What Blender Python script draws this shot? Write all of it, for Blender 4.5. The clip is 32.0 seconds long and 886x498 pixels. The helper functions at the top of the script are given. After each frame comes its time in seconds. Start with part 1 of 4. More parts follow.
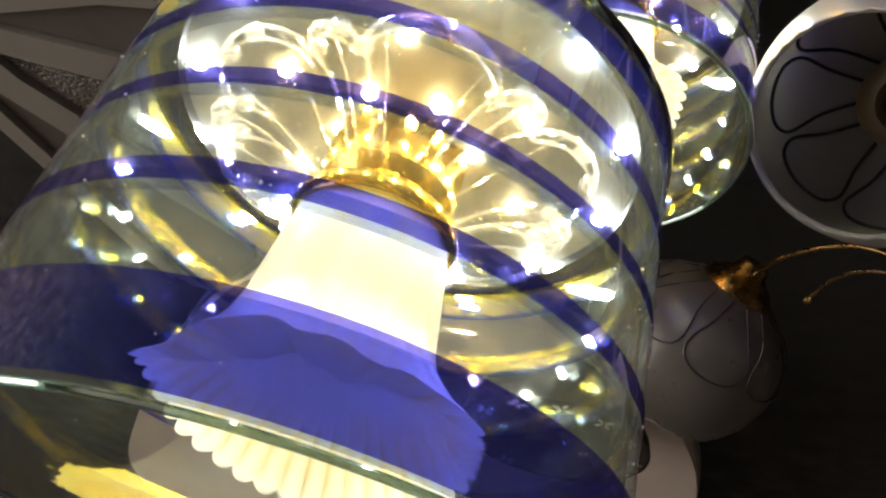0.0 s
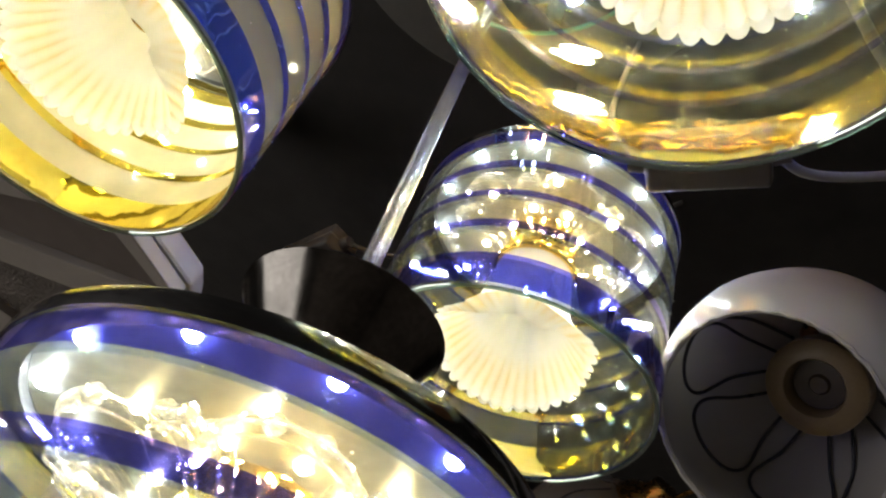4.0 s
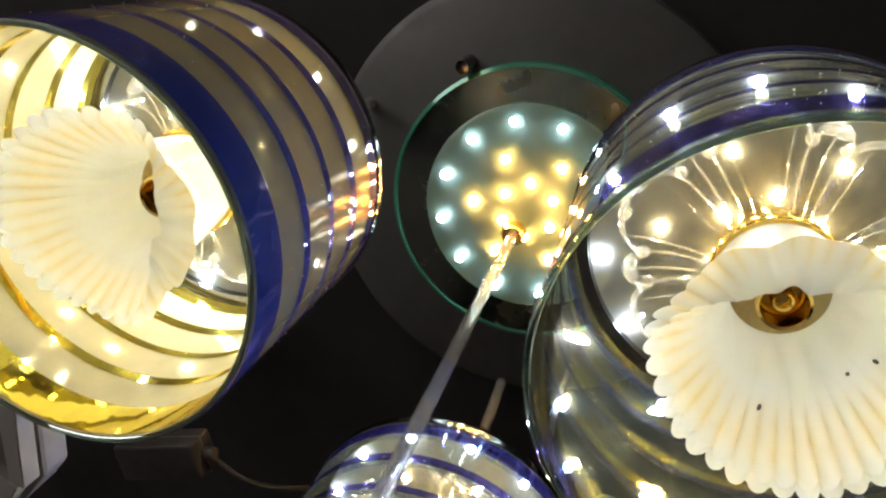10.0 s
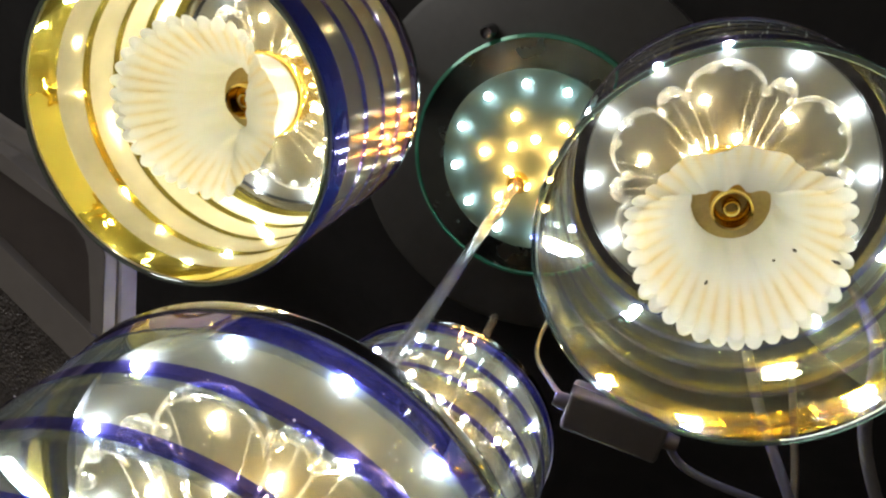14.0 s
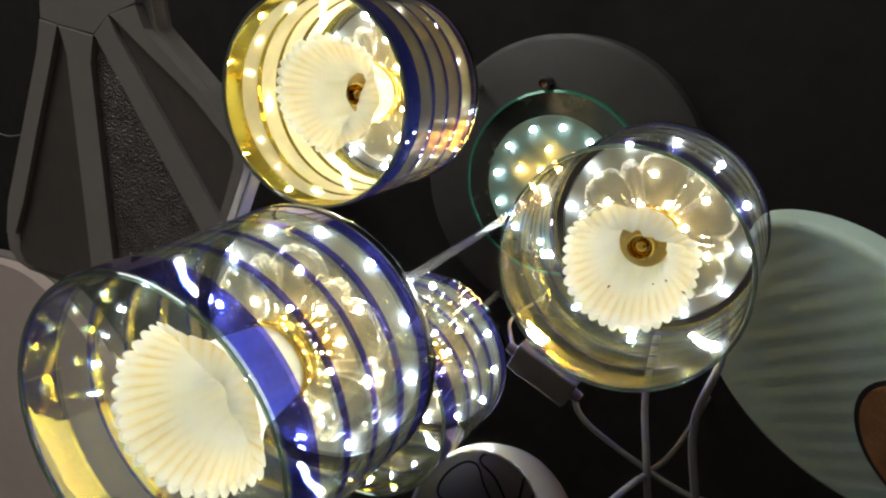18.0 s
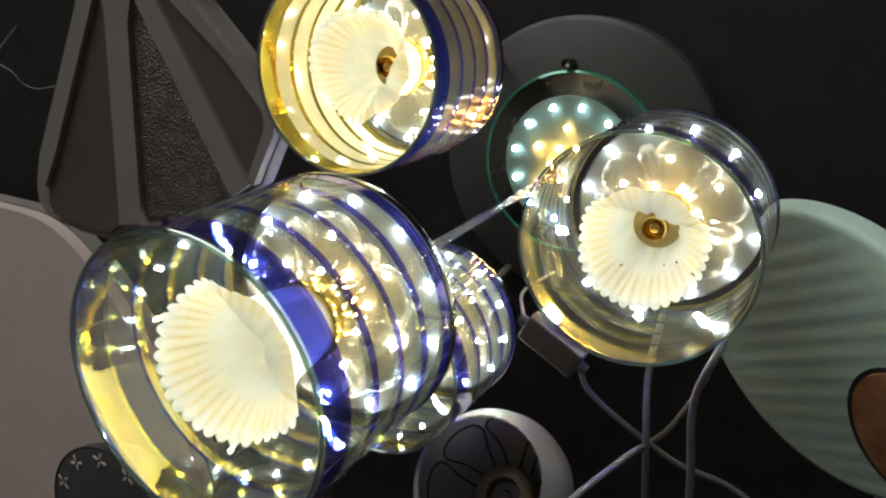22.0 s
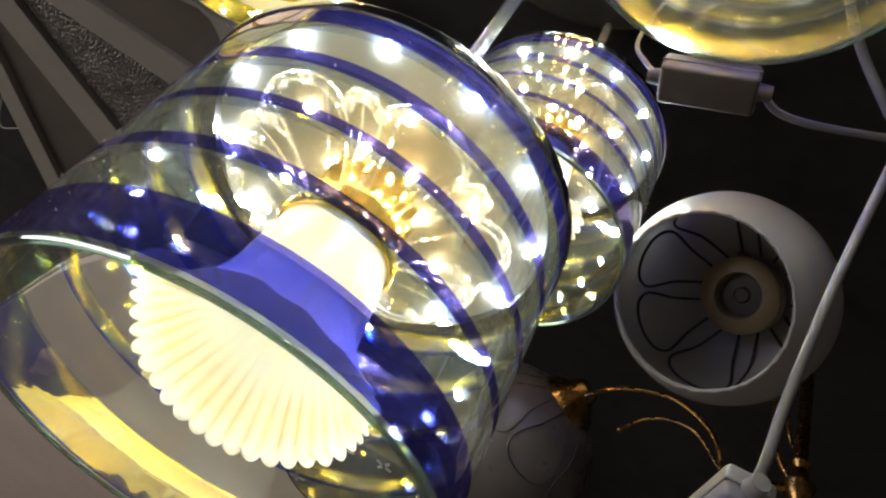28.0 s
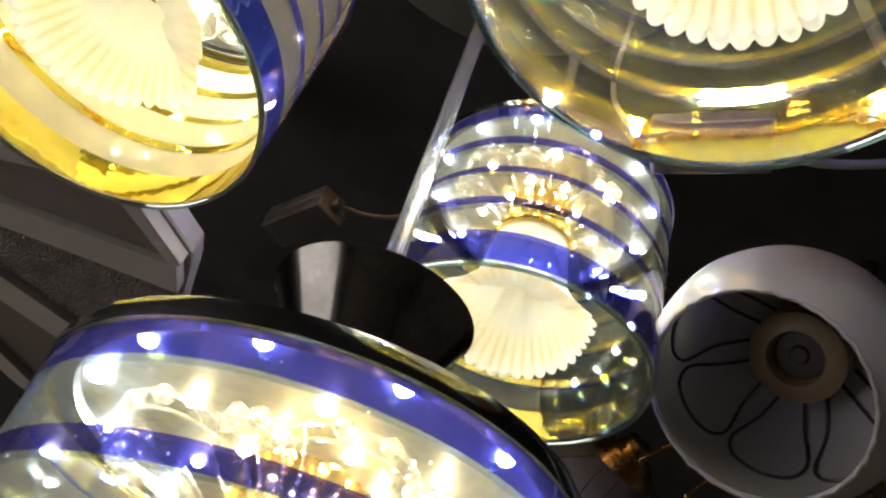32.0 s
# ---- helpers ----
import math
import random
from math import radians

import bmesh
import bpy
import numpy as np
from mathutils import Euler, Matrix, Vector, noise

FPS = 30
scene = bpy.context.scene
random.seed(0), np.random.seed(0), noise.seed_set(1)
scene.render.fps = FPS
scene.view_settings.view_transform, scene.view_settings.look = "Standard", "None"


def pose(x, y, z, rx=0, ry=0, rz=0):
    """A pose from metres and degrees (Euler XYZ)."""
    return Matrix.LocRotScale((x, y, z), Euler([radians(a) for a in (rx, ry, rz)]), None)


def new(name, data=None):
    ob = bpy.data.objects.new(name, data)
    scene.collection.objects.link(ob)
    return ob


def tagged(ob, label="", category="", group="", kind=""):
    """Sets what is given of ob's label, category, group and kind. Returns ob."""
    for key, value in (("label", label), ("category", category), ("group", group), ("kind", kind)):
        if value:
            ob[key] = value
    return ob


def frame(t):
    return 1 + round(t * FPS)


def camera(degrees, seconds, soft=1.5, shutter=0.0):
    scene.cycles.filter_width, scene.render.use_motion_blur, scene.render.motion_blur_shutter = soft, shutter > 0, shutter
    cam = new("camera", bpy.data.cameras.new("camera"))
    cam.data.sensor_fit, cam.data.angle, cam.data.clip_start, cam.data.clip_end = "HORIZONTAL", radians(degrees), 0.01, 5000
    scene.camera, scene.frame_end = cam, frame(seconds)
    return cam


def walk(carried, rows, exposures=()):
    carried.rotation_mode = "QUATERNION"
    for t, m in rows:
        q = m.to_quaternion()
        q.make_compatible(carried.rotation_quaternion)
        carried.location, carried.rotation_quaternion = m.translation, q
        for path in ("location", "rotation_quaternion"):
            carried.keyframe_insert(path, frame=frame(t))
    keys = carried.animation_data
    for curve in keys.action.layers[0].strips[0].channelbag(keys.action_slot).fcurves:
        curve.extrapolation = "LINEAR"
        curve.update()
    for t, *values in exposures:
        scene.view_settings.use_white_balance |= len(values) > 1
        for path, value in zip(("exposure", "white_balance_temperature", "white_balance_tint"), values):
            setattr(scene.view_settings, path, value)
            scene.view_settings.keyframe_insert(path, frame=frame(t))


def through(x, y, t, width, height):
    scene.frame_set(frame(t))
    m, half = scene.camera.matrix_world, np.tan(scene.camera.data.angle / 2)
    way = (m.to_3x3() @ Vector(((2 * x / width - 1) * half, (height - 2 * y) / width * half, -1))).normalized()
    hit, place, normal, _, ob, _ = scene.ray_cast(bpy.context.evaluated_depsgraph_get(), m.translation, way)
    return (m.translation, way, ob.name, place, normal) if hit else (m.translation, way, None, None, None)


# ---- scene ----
cam = camera(59.15, 32.0, 2.2)
PATH = [
    (0.0, 0.0020, 0.0008, 2.1991, 125.76, -14.21, -0.33),
    (0.5, 0.0021, -0.0030, 2.1943, 126.01, -13.91, -0.36),
    (1.0, 0.0060, 0.0066, 2.2050, 125.64, -14.21, 0.31),
    (1.5, 0.0045, 0.0027, 2.1999, 126.10, -13.90, -0.30),
    (2.0, 0.0023, -0.0017, 2.2060, 126.46, -13.79, -0.61),
    (2.5, 0.0005, -0.0040, 2.2151, 128.24, -13.63, -1.66),
    (3.0, 0.0020, -0.0105, 2.2287, 130.71, -14.17, -3.71),
    (3.5, 0.0014, -0.0167, 2.2394, 133.32, -15.41, -6.19),
    (5.5, -0.0089, -0.0536, 2.2795, 142.64, -16.11, -10.67),
    (6.0, -0.0163, -0.0679, 2.2847, 144.51, -16.53, -12.76),
    (6.5, -0.0211, -0.0753, 2.2877, 146.32, -16.95, -15.21),
    (7.0, -0.0266, -0.0736, 2.2865, 148.20, -16.87, -17.38),
    (7.5, -0.0267, -0.0739, 2.2867, 149.00, -16.98, -18.57),
    (8.0, -0.0355, -0.0616, 2.2813, 151.05, -17.27, -23.04),
    (8.5, -0.0450, -0.0446, 2.2763, 154.38, -16.24, -29.04),
    (9.0, -0.0521, -0.0385, 2.2717, 156.51, -16.07, -32.08),
    (9.5, -0.0647, -0.0322, 2.2670, 156.59, -16.06, -32.05),
    (10.0, -0.0645, -0.0206, 2.2619, 157.62, -16.12, -33.29),
    (10.5, -0.0669, -0.0212, 2.2602, 156.81, -15.72, -32.17),
    (11.0, -0.0757, -0.0165, 2.2510, 156.65, -14.34, -33.72),
    (11.5, -0.0743, -0.0158, 2.2475, 156.99, -14.46, -33.77),
    (12.0, -0.0642, -0.0120, 2.2455, 157.64, -14.88, -33.70),
    (12.5, -0.0591, -0.0116, 2.2392, 158.32, -15.41, -34.61),
    (13.0, -0.0490, -0.0141, 2.2273, 158.76, -14.97, -35.10),
    (13.5, -0.0554, -0.0169, 2.2105, 158.74, -15.21, -36.07),
    (14.0, -0.0526, -0.0150, 2.1917, 159.26, -16.83, -38.25),
    (14.5, -0.0490, -0.0240, 2.1754, 159.91, -19.48, -40.77),
    (16.5, -0.0354, -0.0804, 2.1078, 160.32, -25.59, -48.03),
    (17.0, -0.0436, -0.0749, 2.0770, 163.03, -25.33, -53.86),
    (17.5, -0.0275, -0.0816, 2.0676, 163.60, -25.43, -55.58),
    (18.0, -0.0251, -0.0955, 2.0631, 164.08, -26.18, -52.54),
    (18.5, -0.0326, -0.0948, 2.0604, 164.07, -26.92, -53.72),
    (19.0, -0.0314, -0.1000, 2.0539, 163.34, -27.14, -53.99),
    (19.5, -0.0276, -0.1058, 2.0482, 163.09, -27.32, -53.65),
    (20.0, -0.0250, -0.1046, 2.0472, 162.73, -27.41, -53.82),
    (20.5, -0.0251, -0.1027, 2.0463, 162.68, -27.07, -54.15),
    (21.0, -0.0281, -0.1005, 2.0439, 163.11, -27.28, -54.83),
    (21.5, -0.0326, -0.0993, 2.0429, 163.28, -27.27, -55.62),
    (22.0, -0.0303, -0.0984, 2.0434, 163.17, -27.21, -55.45),
    (22.5, -0.0256, -0.1008, 2.0424, 163.15, -27.17, -54.58),
    (23.0, -0.0326, -0.1037, 2.0413, 163.26, -27.45, -54.87),
    (23.5, -0.0347, -0.1029, 2.0406, 163.83, -27.63, -54.79),
    (24.0, -0.0322, -0.1017, 2.0401, 163.12, -27.58, -54.37),
    (24.5, -0.0288, -0.0960, 2.0406, 163.09, -27.69, -54.25),
    (26.5, -0.0190, -0.0692, 2.0878, 154.01, -28.19, -45.21),
    (27.0, -0.0155, -0.0556, 2.1216, 147.01, -27.48, -35.58),
    (27.5, -0.0085, -0.0390, 2.1391, 141.13, -25.67, -28.43),
    (28.0, -0.0076, -0.0338, 2.1574, 137.25, -22.31, -21.25),
    (28.5, -0.0099, -0.0240, 2.1721, 134.28, -19.89, -17.14),
    (29.0, -0.0124, -0.0216, 2.1888, 131.57, -18.16, -13.71),
    (29.5, -0.0056, -0.0163, 2.2036, 129.36, -16.74, -11.85),
    (30.0, -0.0067, -0.0184, 2.2156, 129.36, -15.54, -10.28),
    (30.5, -0.0143, -0.0205, 2.2202, 129.50, -15.52, -9.78),
    (31.0, -0.0159, -0.0233, 2.2328, 129.26, -15.67, -9.09),
    (31.5, -0.0162, -0.0314, 2.2372, 131.02, -14.74, -9.51),
    (32.0, -0.0194, -0.0335, 2.2499, 132.36, -14.51, -10.63),
]
walk(cam, [(t, pose(x, y, z, rx, ry, rz)) for t, x, y, z, rx, ry, rz in PATH],
     [(0.0, 1.78, 7000, 9), (4.0, 1.52, 6700, 10), (6.0, 1.20, 6700, 10), (9.0, 1.20, 6600, 10), (12.0, 1.18, 6250, 10), (14.0, 1.16, 6350, 10), (17.0, 1.18, 6350, 8), (20.0, 1.32, 6150, 6),
      (24.0, 1.52, 6050, 6), (27.0, 1.72, 6500, 8), (30.0, 1.72, 6600, 12), (32.0, 1.60, 6700, 12)])

# ---- light of the room: a dim shop with an assumed opening behind the camera ----
world = bpy.data.worlds.new("world")
scene.world = world
world.use_nodes = True
world.node_tree.nodes["Background"].inputs[0].default_value = (0.75, 0.85, 1.0, 1)
world.node_tree.nodes["Background"].inputs[1].default_value = 0.1
scene.cycles.transparent_max_bounces = 40

CEIL = 2.665


def area_lamp(name, m, sx, sy, watts, colour):
    data = bpy.data.lights.new(name, "AREA")
    data.shape, data.size, data.size_y, data.energy, data.color = "RECTANGLE", sx, sy, watts, colour
    ob = new(name, data)
    ob.matrix_basis = m
    return ob


# added fill lamp, unseen, set in the assumed opening to light the room
area_lamp("room_fill", pose(-2.95, -0.7, 1.45, 90, 0, -90), 2.6, 2.0, 23, (1.0, 0.93, 0.86))


# ---- materials ----
def material(name):
    m = bpy.data.materials.new(name)
    m.use_nodes = True
    nt = m.node_tree
    nt.nodes.clear()
    out = nt.nodes.new("ShaderNodeOutputMaterial")
    return m, nt, out


def node(nt, kind, **inputs):
    n = nt.nodes.new(kind)
    for key, value in inputs.items():
        n.inputs[key.replace("_", " ")].default_value = value
    return n


def noise_ramp(nt, scale, low, high, detail=4.0, coords="Object"):
    tc = nt.nodes.new("ShaderNodeTexCoord")
    nz = node(nt, "ShaderNodeTexNoise", Scale=scale, Detail=detail)
    nt.links.new(tc.outputs[coords], nz.inputs["Vector"])
    mr = nt.nodes.new("ShaderNodeMapRange")
    mr.inputs[1].default_value, mr.inputs[2].default_value = 0.3, 0.7
    mr.inputs[3].default_value, mr.inputs[4].default_value = low, high
    nt.links.new(nz.outputs["Fac"], mr.inputs[0])
    return nz, mr


def solid(name, colour, rough=0.5, metal=0.0, vary=0.12, scale=60.0, bump=0.0, bump_scale=400.0, coat=0.0):
    """An opaque surface with two scales of variation and a fine relief."""
    m, nt, out = material(name)
    p = node(nt, "ShaderNodeBsdfPrincipled", Roughness=rough, Metallic=metal)
    p.inputs["Coat Weight"].default_value = coat
    _, big = noise_ramp(nt, scale, 1 - vary, 1 + vary)
    _, fine = noise_ramp(nt, scale * 9, 1 - vary * 0.5, 1 + vary * 0.5)
    mul = nt.nodes.new("ShaderNodeMath")
    mul.operation = "MULTIPLY"
    nt.links.new(big.outputs[0], mul.inputs[0])
    nt.links.new(fine.outputs[0], mul.inputs[1])
    mix = nt.nodes.new("ShaderNodeVectorMath")
    mix.operation = "SCALE"
    mix.inputs[0].default_value = colour
    nt.links.new(mul.outputs[0], mix.inputs["Scale"])
    nt.links.new(mix.outputs[0], p.inputs["Base Color"])
    _, rr = noise_ramp(nt, scale * 3, max(0.02, rough * 0.75), min(1, rough * 1.25))
    nt.links.new(rr.outputs[0], p.inputs["Roughness"])
    if bump:
        nz, _ = noise_ramp(nt, bump_scale, 0, 1)
        bp = node(nt, "ShaderNodeBump", Strength=bump, Distance=0.001)
        nt.links.new(nz.outputs["Fac"], bp.inputs["Height"])
        nt.links.new(bp.outputs[0], p.inputs["Normal"])
    nt.links.new(p.outputs[0], out.inputs[0])
    return m


def thin_glass(name, tint, gloss_colour=(1, 1, 1), base_gloss=0.03, rough=0.03, bump=0.0, bump_scale=60.0, edge=0.7, body=0.0, body_colour=(1, 1, 1), milky=0.0, sheen=None, lustre_shade=None, through_colour=None):
    """Thin coated glass: clear by the tint, mirror-like by Fresnel, with a share of milky body."""
    m, nt, out = material(name)
    tr = node(nt, "ShaderNodeBsdfTransparent", Color=(*tint, 1))
    gl = node(nt, "ShaderNodeBsdfGlossy", Color=(*gloss_colour, 1), Roughness=rough)
    fr = node(nt, "ShaderNodeLayerWeight", Blend=0.5)
    power = nt.nodes.new("ShaderNodeMath")
    power.operation = "POWER"
    power.inputs[1].default_value = 4.5
    nt.links.new(fr.outputs["Facing"], power.inputs[0])
    add = nt.nodes.new("ShaderNodeMapRange")
    add.inputs[3].default_value, add.inputs[4].default_value = base_gloss, base_gloss + (1 - base_gloss) * edge
    nt.links.new(power.outputs[0], add.inputs[0])
    if sheen:
        ramp = nt.nodes.new("ShaderNodeValToRGB")
        ramp.color_ramp.elements[0].color = (*gloss_colour, 1)
        ramp.color_ramp.elements[0].position = 0.25
        ramp.color_ramp.elements[1].color = (*sheen[-1], 1)
        ramp.color_ramp.elements[1].position = 0.95
        for k, c in enumerate(sheen[:-1]):
            e = ramp.color_ramp.elements.new(0.45 + 0.25 * k)
            e.color = (*c, 1)
        nt.links.new(fr.outputs["Facing"], ramp.inputs[0])
        nt.links.new(ramp.outputs[0], gl.inputs["Color"])
    mix = nt.nodes.new("ShaderNodeMixShader")
    nt.links.new(add.outputs[0], mix.inputs[0])
    last = tr
    if body:
        df = node(nt, "ShaderNodeBsdfDiffuse", Color=(*body_colour, 1))
        tl = node(nt, "ShaderNodeBsdfTranslucent", Color=(*(through_colour or body_colour), 1))
        mm = nt.nodes.new("ShaderNodeMixShader")
        mm.inputs[0].default_value = milky
        if lustre_shade:
            # golden lustre and gold reflections painted in streaks on the outer half of the shell
            tc = nt.nodes.new("ShaderNodeTexCoord")
            flat = nt.nodes.new("ShaderNodeVectorMath")
            flat.operation = "MULTIPLY"
            flat.inputs[1].default_value = (1, 1, 0)
            nt.links.new(tc.outputs["Object"], flat.inputs[0])
            far = nt.nodes.new("ShaderNodeVectorMath")
            far.operation = "LENGTH"
            nt.links.new(flat.outputs[0], far.inputs[0])
            zone = nt.nodes.new("ShaderNodeValToRGB")
            zone.color_ramp.elements[0].position, zone.color_ramp.elements[0].color = 0.50, (0, 0, 0, 1)
            zone.color_ramp.elements[1].position, zone.color_ramp.elements[1].color = 0.96, (0, 0, 0, 1)
            for at, grey in ((0.62, 0.65), (0.74, 1.0), (0.82, 0.45), (0.88, 0.08)):
                zone.color_ramp.elements.new(at).color = (grey, grey, grey, 1)
            wide = nt.nodes.new("ShaderNodeMath")
            wide.operation = "MULTIPLY"
            wide.inputs[1].default_value = 1 / 0.0375
            nt.links.new(far.outputs["Value"], wide.inputs[0])
            nt.links.new(wide.outputs[0], zone.inputs[0])
            _, streak = noise_ramp(nt, 110.0, 0.45, 1.0, 3.0)
            # shade in the grooves between the ribs, painted by gathering the gold there
            axes = nt.nodes.new("ShaderNodeSeparateXYZ")
            nt.links.new(tc.outputs["Object"], axes.inputs[0])
            chain = axes
            for op, value in (("ARCTAN2", None), ("MULTIPLY", 19.5), ("COSINE", None), ("ABSOLUTE", None), ("POWER", 0.55)):
                step = nt.nodes.new("ShaderNodeMath")
                step.operation = op
                if op == "ARCTAN2":
                    nt.links.new(axes.outputs["Y"], step.inputs[0])
                    nt.links.new(axes.outputs["X"], step.inputs[1])
                else:
                    nt.links.new(chain.outputs[0], step.inputs[0])
                    if value is not None:
                        step.inputs[1].default_value = value
                chain = step
            groove = nt.nodes.new("ShaderNodeMapRange")
            groove.inputs[1].default_value, groove.inputs[2].default_value = 0.35, 1.0
            groove.inputs[3].default_value, groove.inputs[4].default_value = 1.0, 0.12
            nt.links.new(chain.outputs[0], groove.inputs[0])
            both = nt.nodes.new("ShaderNodeMath")
            both.operation = "MULTIPLY_ADD"
            both.inputs[2].default_value = 0.22
            nt.links.new(groove.outputs[0], both.inputs[0])
            nt.links.new(streak.outputs[0], both.inputs[1])
            amount = nt.nodes.new("ShaderNodeMath")
            amount.operation = "MULTIPLY"
            amount.use_clamp = True
            nt.links.new(zone.outputs[0], amount.inputs[0])
            nt.links.new(both.outputs[0], amount.inputs[1])
            blend = nt.nodes.new("ShaderNodeMix")
            blend.data_type = "RGBA"
            blend.inputs["A"].default_value = (*body_colour, 1)
            blend.inputs["B"].default_value = (*lustre_shade, 1)
            nt.links.new(amount.outputs[0], blend.inputs["Factor"])
            nt.links.new(blend.outputs["Result"], df.inputs["Color"])
            nt.links.new(blend.outputs["Result"], tl.inputs["Color"])
        nt.links.new(df.outputs[0], mm.inputs[1])
        nt.links.new(tl.outputs[0], mm.inputs[2])
        mb = nt.nodes.new("ShaderNodeMixShader")
        _, share = noise_ramp(nt, 45.0, body * 0.85, min(1.0, body * 1.15))
        nt.links.new(share.outputs[0], mb.inputs[0])
        nt.links.new(tr.outputs[0], mb.inputs[1])
        nt.links.new(mm.outputs[0], mb.inputs[2])
        last = mb
    nt.links.new(last.outputs[0], mix.inputs[1])
    nt.links.new(gl.outputs[0], mix.inputs[2])
    if bump:
        nz, _ = noise_ramp(nt, bump_scale, 0, 1, 2.0)
        bp = node(nt, "ShaderNodeBump", Strength=bump, Distance=0.002)
        nt.links.new(nz.outputs["Fac"], bp.inputs["Height"])
        nt.links.new(bp.outputs[0], gl.inputs["Normal"])
        nt.links.new(bp.outputs[0], fr.inputs["Normal"])
    nt.links.new(mix.outputs[0], out.inputs[0])
    return m


def dichroic(name, through, back, rough, bump, bump_scale, milk, share, edge_tint, rim=(1, 1, 1), rim_share=0.8, fall=5.0):
    """A thin interference film: what it does not reflect passes through, and the reflected hue shifts at the edge."""
    m, nt, out = material(name)
    tr = node(nt, "ShaderNodeBsdfTransparent", Color=(*through, 1))
    gl = node(nt, "ShaderNodeBsdfGlossy", Roughness=rough)
    facing = node(nt, "ShaderNodeLayerWeight", Blend=0.5)
    ramp = nt.nodes.new("ShaderNodeValToRGB")
    ramp.color_ramp.elements[0].color, ramp.color_ramp.elements[0].position = (*back, 1), 0.3
    ramp.color_ramp.elements[1].color, ramp.color_ramp.elements[1].position = (*edge_tint, 1), 0.92
    nz, vary = noise_ramp(nt, bump_scale, 0, 1, 2.0)
    bp = node(nt, "ShaderNodeBump", Strength=bump, Distance=0.002)
    nt.links.new(nz.outputs["Fac"], bp.inputs["Height"])
    nt.links.new(bp.outputs[0], gl.inputs["Normal"])
    nt.links.new(bp.outputs[0], facing.inputs["Normal"])
    nt.links.new(facing.outputs["Facing"], ramp.inputs[0])
    nt.links.new(ramp.outputs[0], gl.inputs["Color"])
    add = nt.nodes.new("ShaderNodeAddShader")
    nt.links.new(tr.outputs[0], add.inputs[0])
    nt.links.new(gl.outputs[0], add.inputs[1])
    df = node(nt, "ShaderNodeBsdfDiffuse", Color=(*milk, 1))
    tl = node(nt, "ShaderNodeBsdfTranslucent", Color=(*milk, 1))
    body = node(nt, "ShaderNodeMixShader", Fac=0.55)
    nt.links.new(df.outputs[0], body.inputs[1])
    nt.links.new(tl.outputs[0], body.inputs[2])
    mix = nt.nodes.new("ShaderNodeMixShader")
    _, part_of = noise_ramp(nt, 70.0, share * 0.7, share * 1.3)
    nt.links.new(part_of.outputs[0], mix.inputs[0])
    nt.links.new(add.outputs[0], mix.inputs[1])
    nt.links.new(body.outputs[0], mix.inputs[2])
    # towards a grazing view the glass itself mirrors and hides the film
    graze = node(nt, "ShaderNodeBsdfGlossy", Color=(*rim, 1), Roughness=rough)
    power = nt.nodes.new("ShaderNodeMath")
    power.operation = "POWER"
    power.inputs[1].default_value = fall
    nt.links.new(facing.outputs["Facing"], power.inputs[0])
    scale = nt.nodes.new("ShaderNodeMath")
    scale.operation = "MULTIPLY"
    scale.inputs[1].default_value = rim_share
    nt.links.new(power.outputs[0], scale.inputs[0])
    last = nt.nodes.new("ShaderNodeMixShader")
    nt.links.new(scale.outputs[0], last.inputs[0])
    nt.links.new(mix.outputs[0], last.inputs[1])
    nt.links.new(graze.outputs[0], last.inputs[2])
    nt.links.new(last.outputs[0], out.inputs[0])
    return m


def glow(name, colour, strength):
    m, nt, out = material(name)
    e = node(nt, "ShaderNodeEmission", Color=(*colour, 1), Strength=strength)
    nt.links.new(e.outputs[0], out.inputs[0])
    return m


GLASS = thin_glass("clear_coated_glass", (0.945, 0.96, 0.955), (0.9, 0.97, 1.0), 0.06, 0.012, 0.04, 30.0, 0.75, 0.019, (0.78, 0.88, 0.86), 0.5, ((0.8, 1.0, 0.95), (0.75, 0.95, 1.0), (1.0, 0.85, 0.8)))
GLASS_IN = thin_glass("clear_glass_inner", (0.975, 0.975, 0.96), (1.0, 0.95, 0.8), 0.04, 0.012, 0.04, 30.0, 0.7)
GLASS_EDGE = thin_glass("glass_cut_edge", (0.58, 0.72, 0.66), (0.88, 1.0, 0.97), 0.40, 0.04)
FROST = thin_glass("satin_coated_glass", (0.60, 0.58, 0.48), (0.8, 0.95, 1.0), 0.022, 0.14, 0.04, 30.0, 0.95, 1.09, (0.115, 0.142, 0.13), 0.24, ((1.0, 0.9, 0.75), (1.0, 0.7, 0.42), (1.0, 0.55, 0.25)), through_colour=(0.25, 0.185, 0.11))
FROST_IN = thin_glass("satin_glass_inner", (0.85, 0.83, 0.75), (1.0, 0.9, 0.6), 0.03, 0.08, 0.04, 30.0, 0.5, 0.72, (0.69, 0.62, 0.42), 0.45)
BLUE = dichroic("dichroic_blue_coating", (0.19, 0.165, 0.76), (0.02, 0.06, 0.12), 0.03, 0.06, 40.0, (0.05, 0.07, 0.85), 0.008, (0.20, 0.06, 0.13), rim_share=0.9, fall=3.0)
BLUE_SATIN = dichroic("dichroic_blue_on_satin", (0.30, 0.27, 0.80), (0.18, 0.42, 0.90), 0.04, 0.40, 55.0, (0.07, 0.20, 0.88), 0.22, (0.6, 0.26, 0.5), (1.0, 0.62, 0.32))
YELLOW = dichroic("dichroic_gold_lining", (0.34, 0.44, 0.80), (0.62, 0.50, 0.05), 0.03, 0.11, 60.0, (0.85, 0.66, 0.06), 0.012, (0.40, 0.32, 0.07), (1.0, 0.85, 0.5), 0.6)
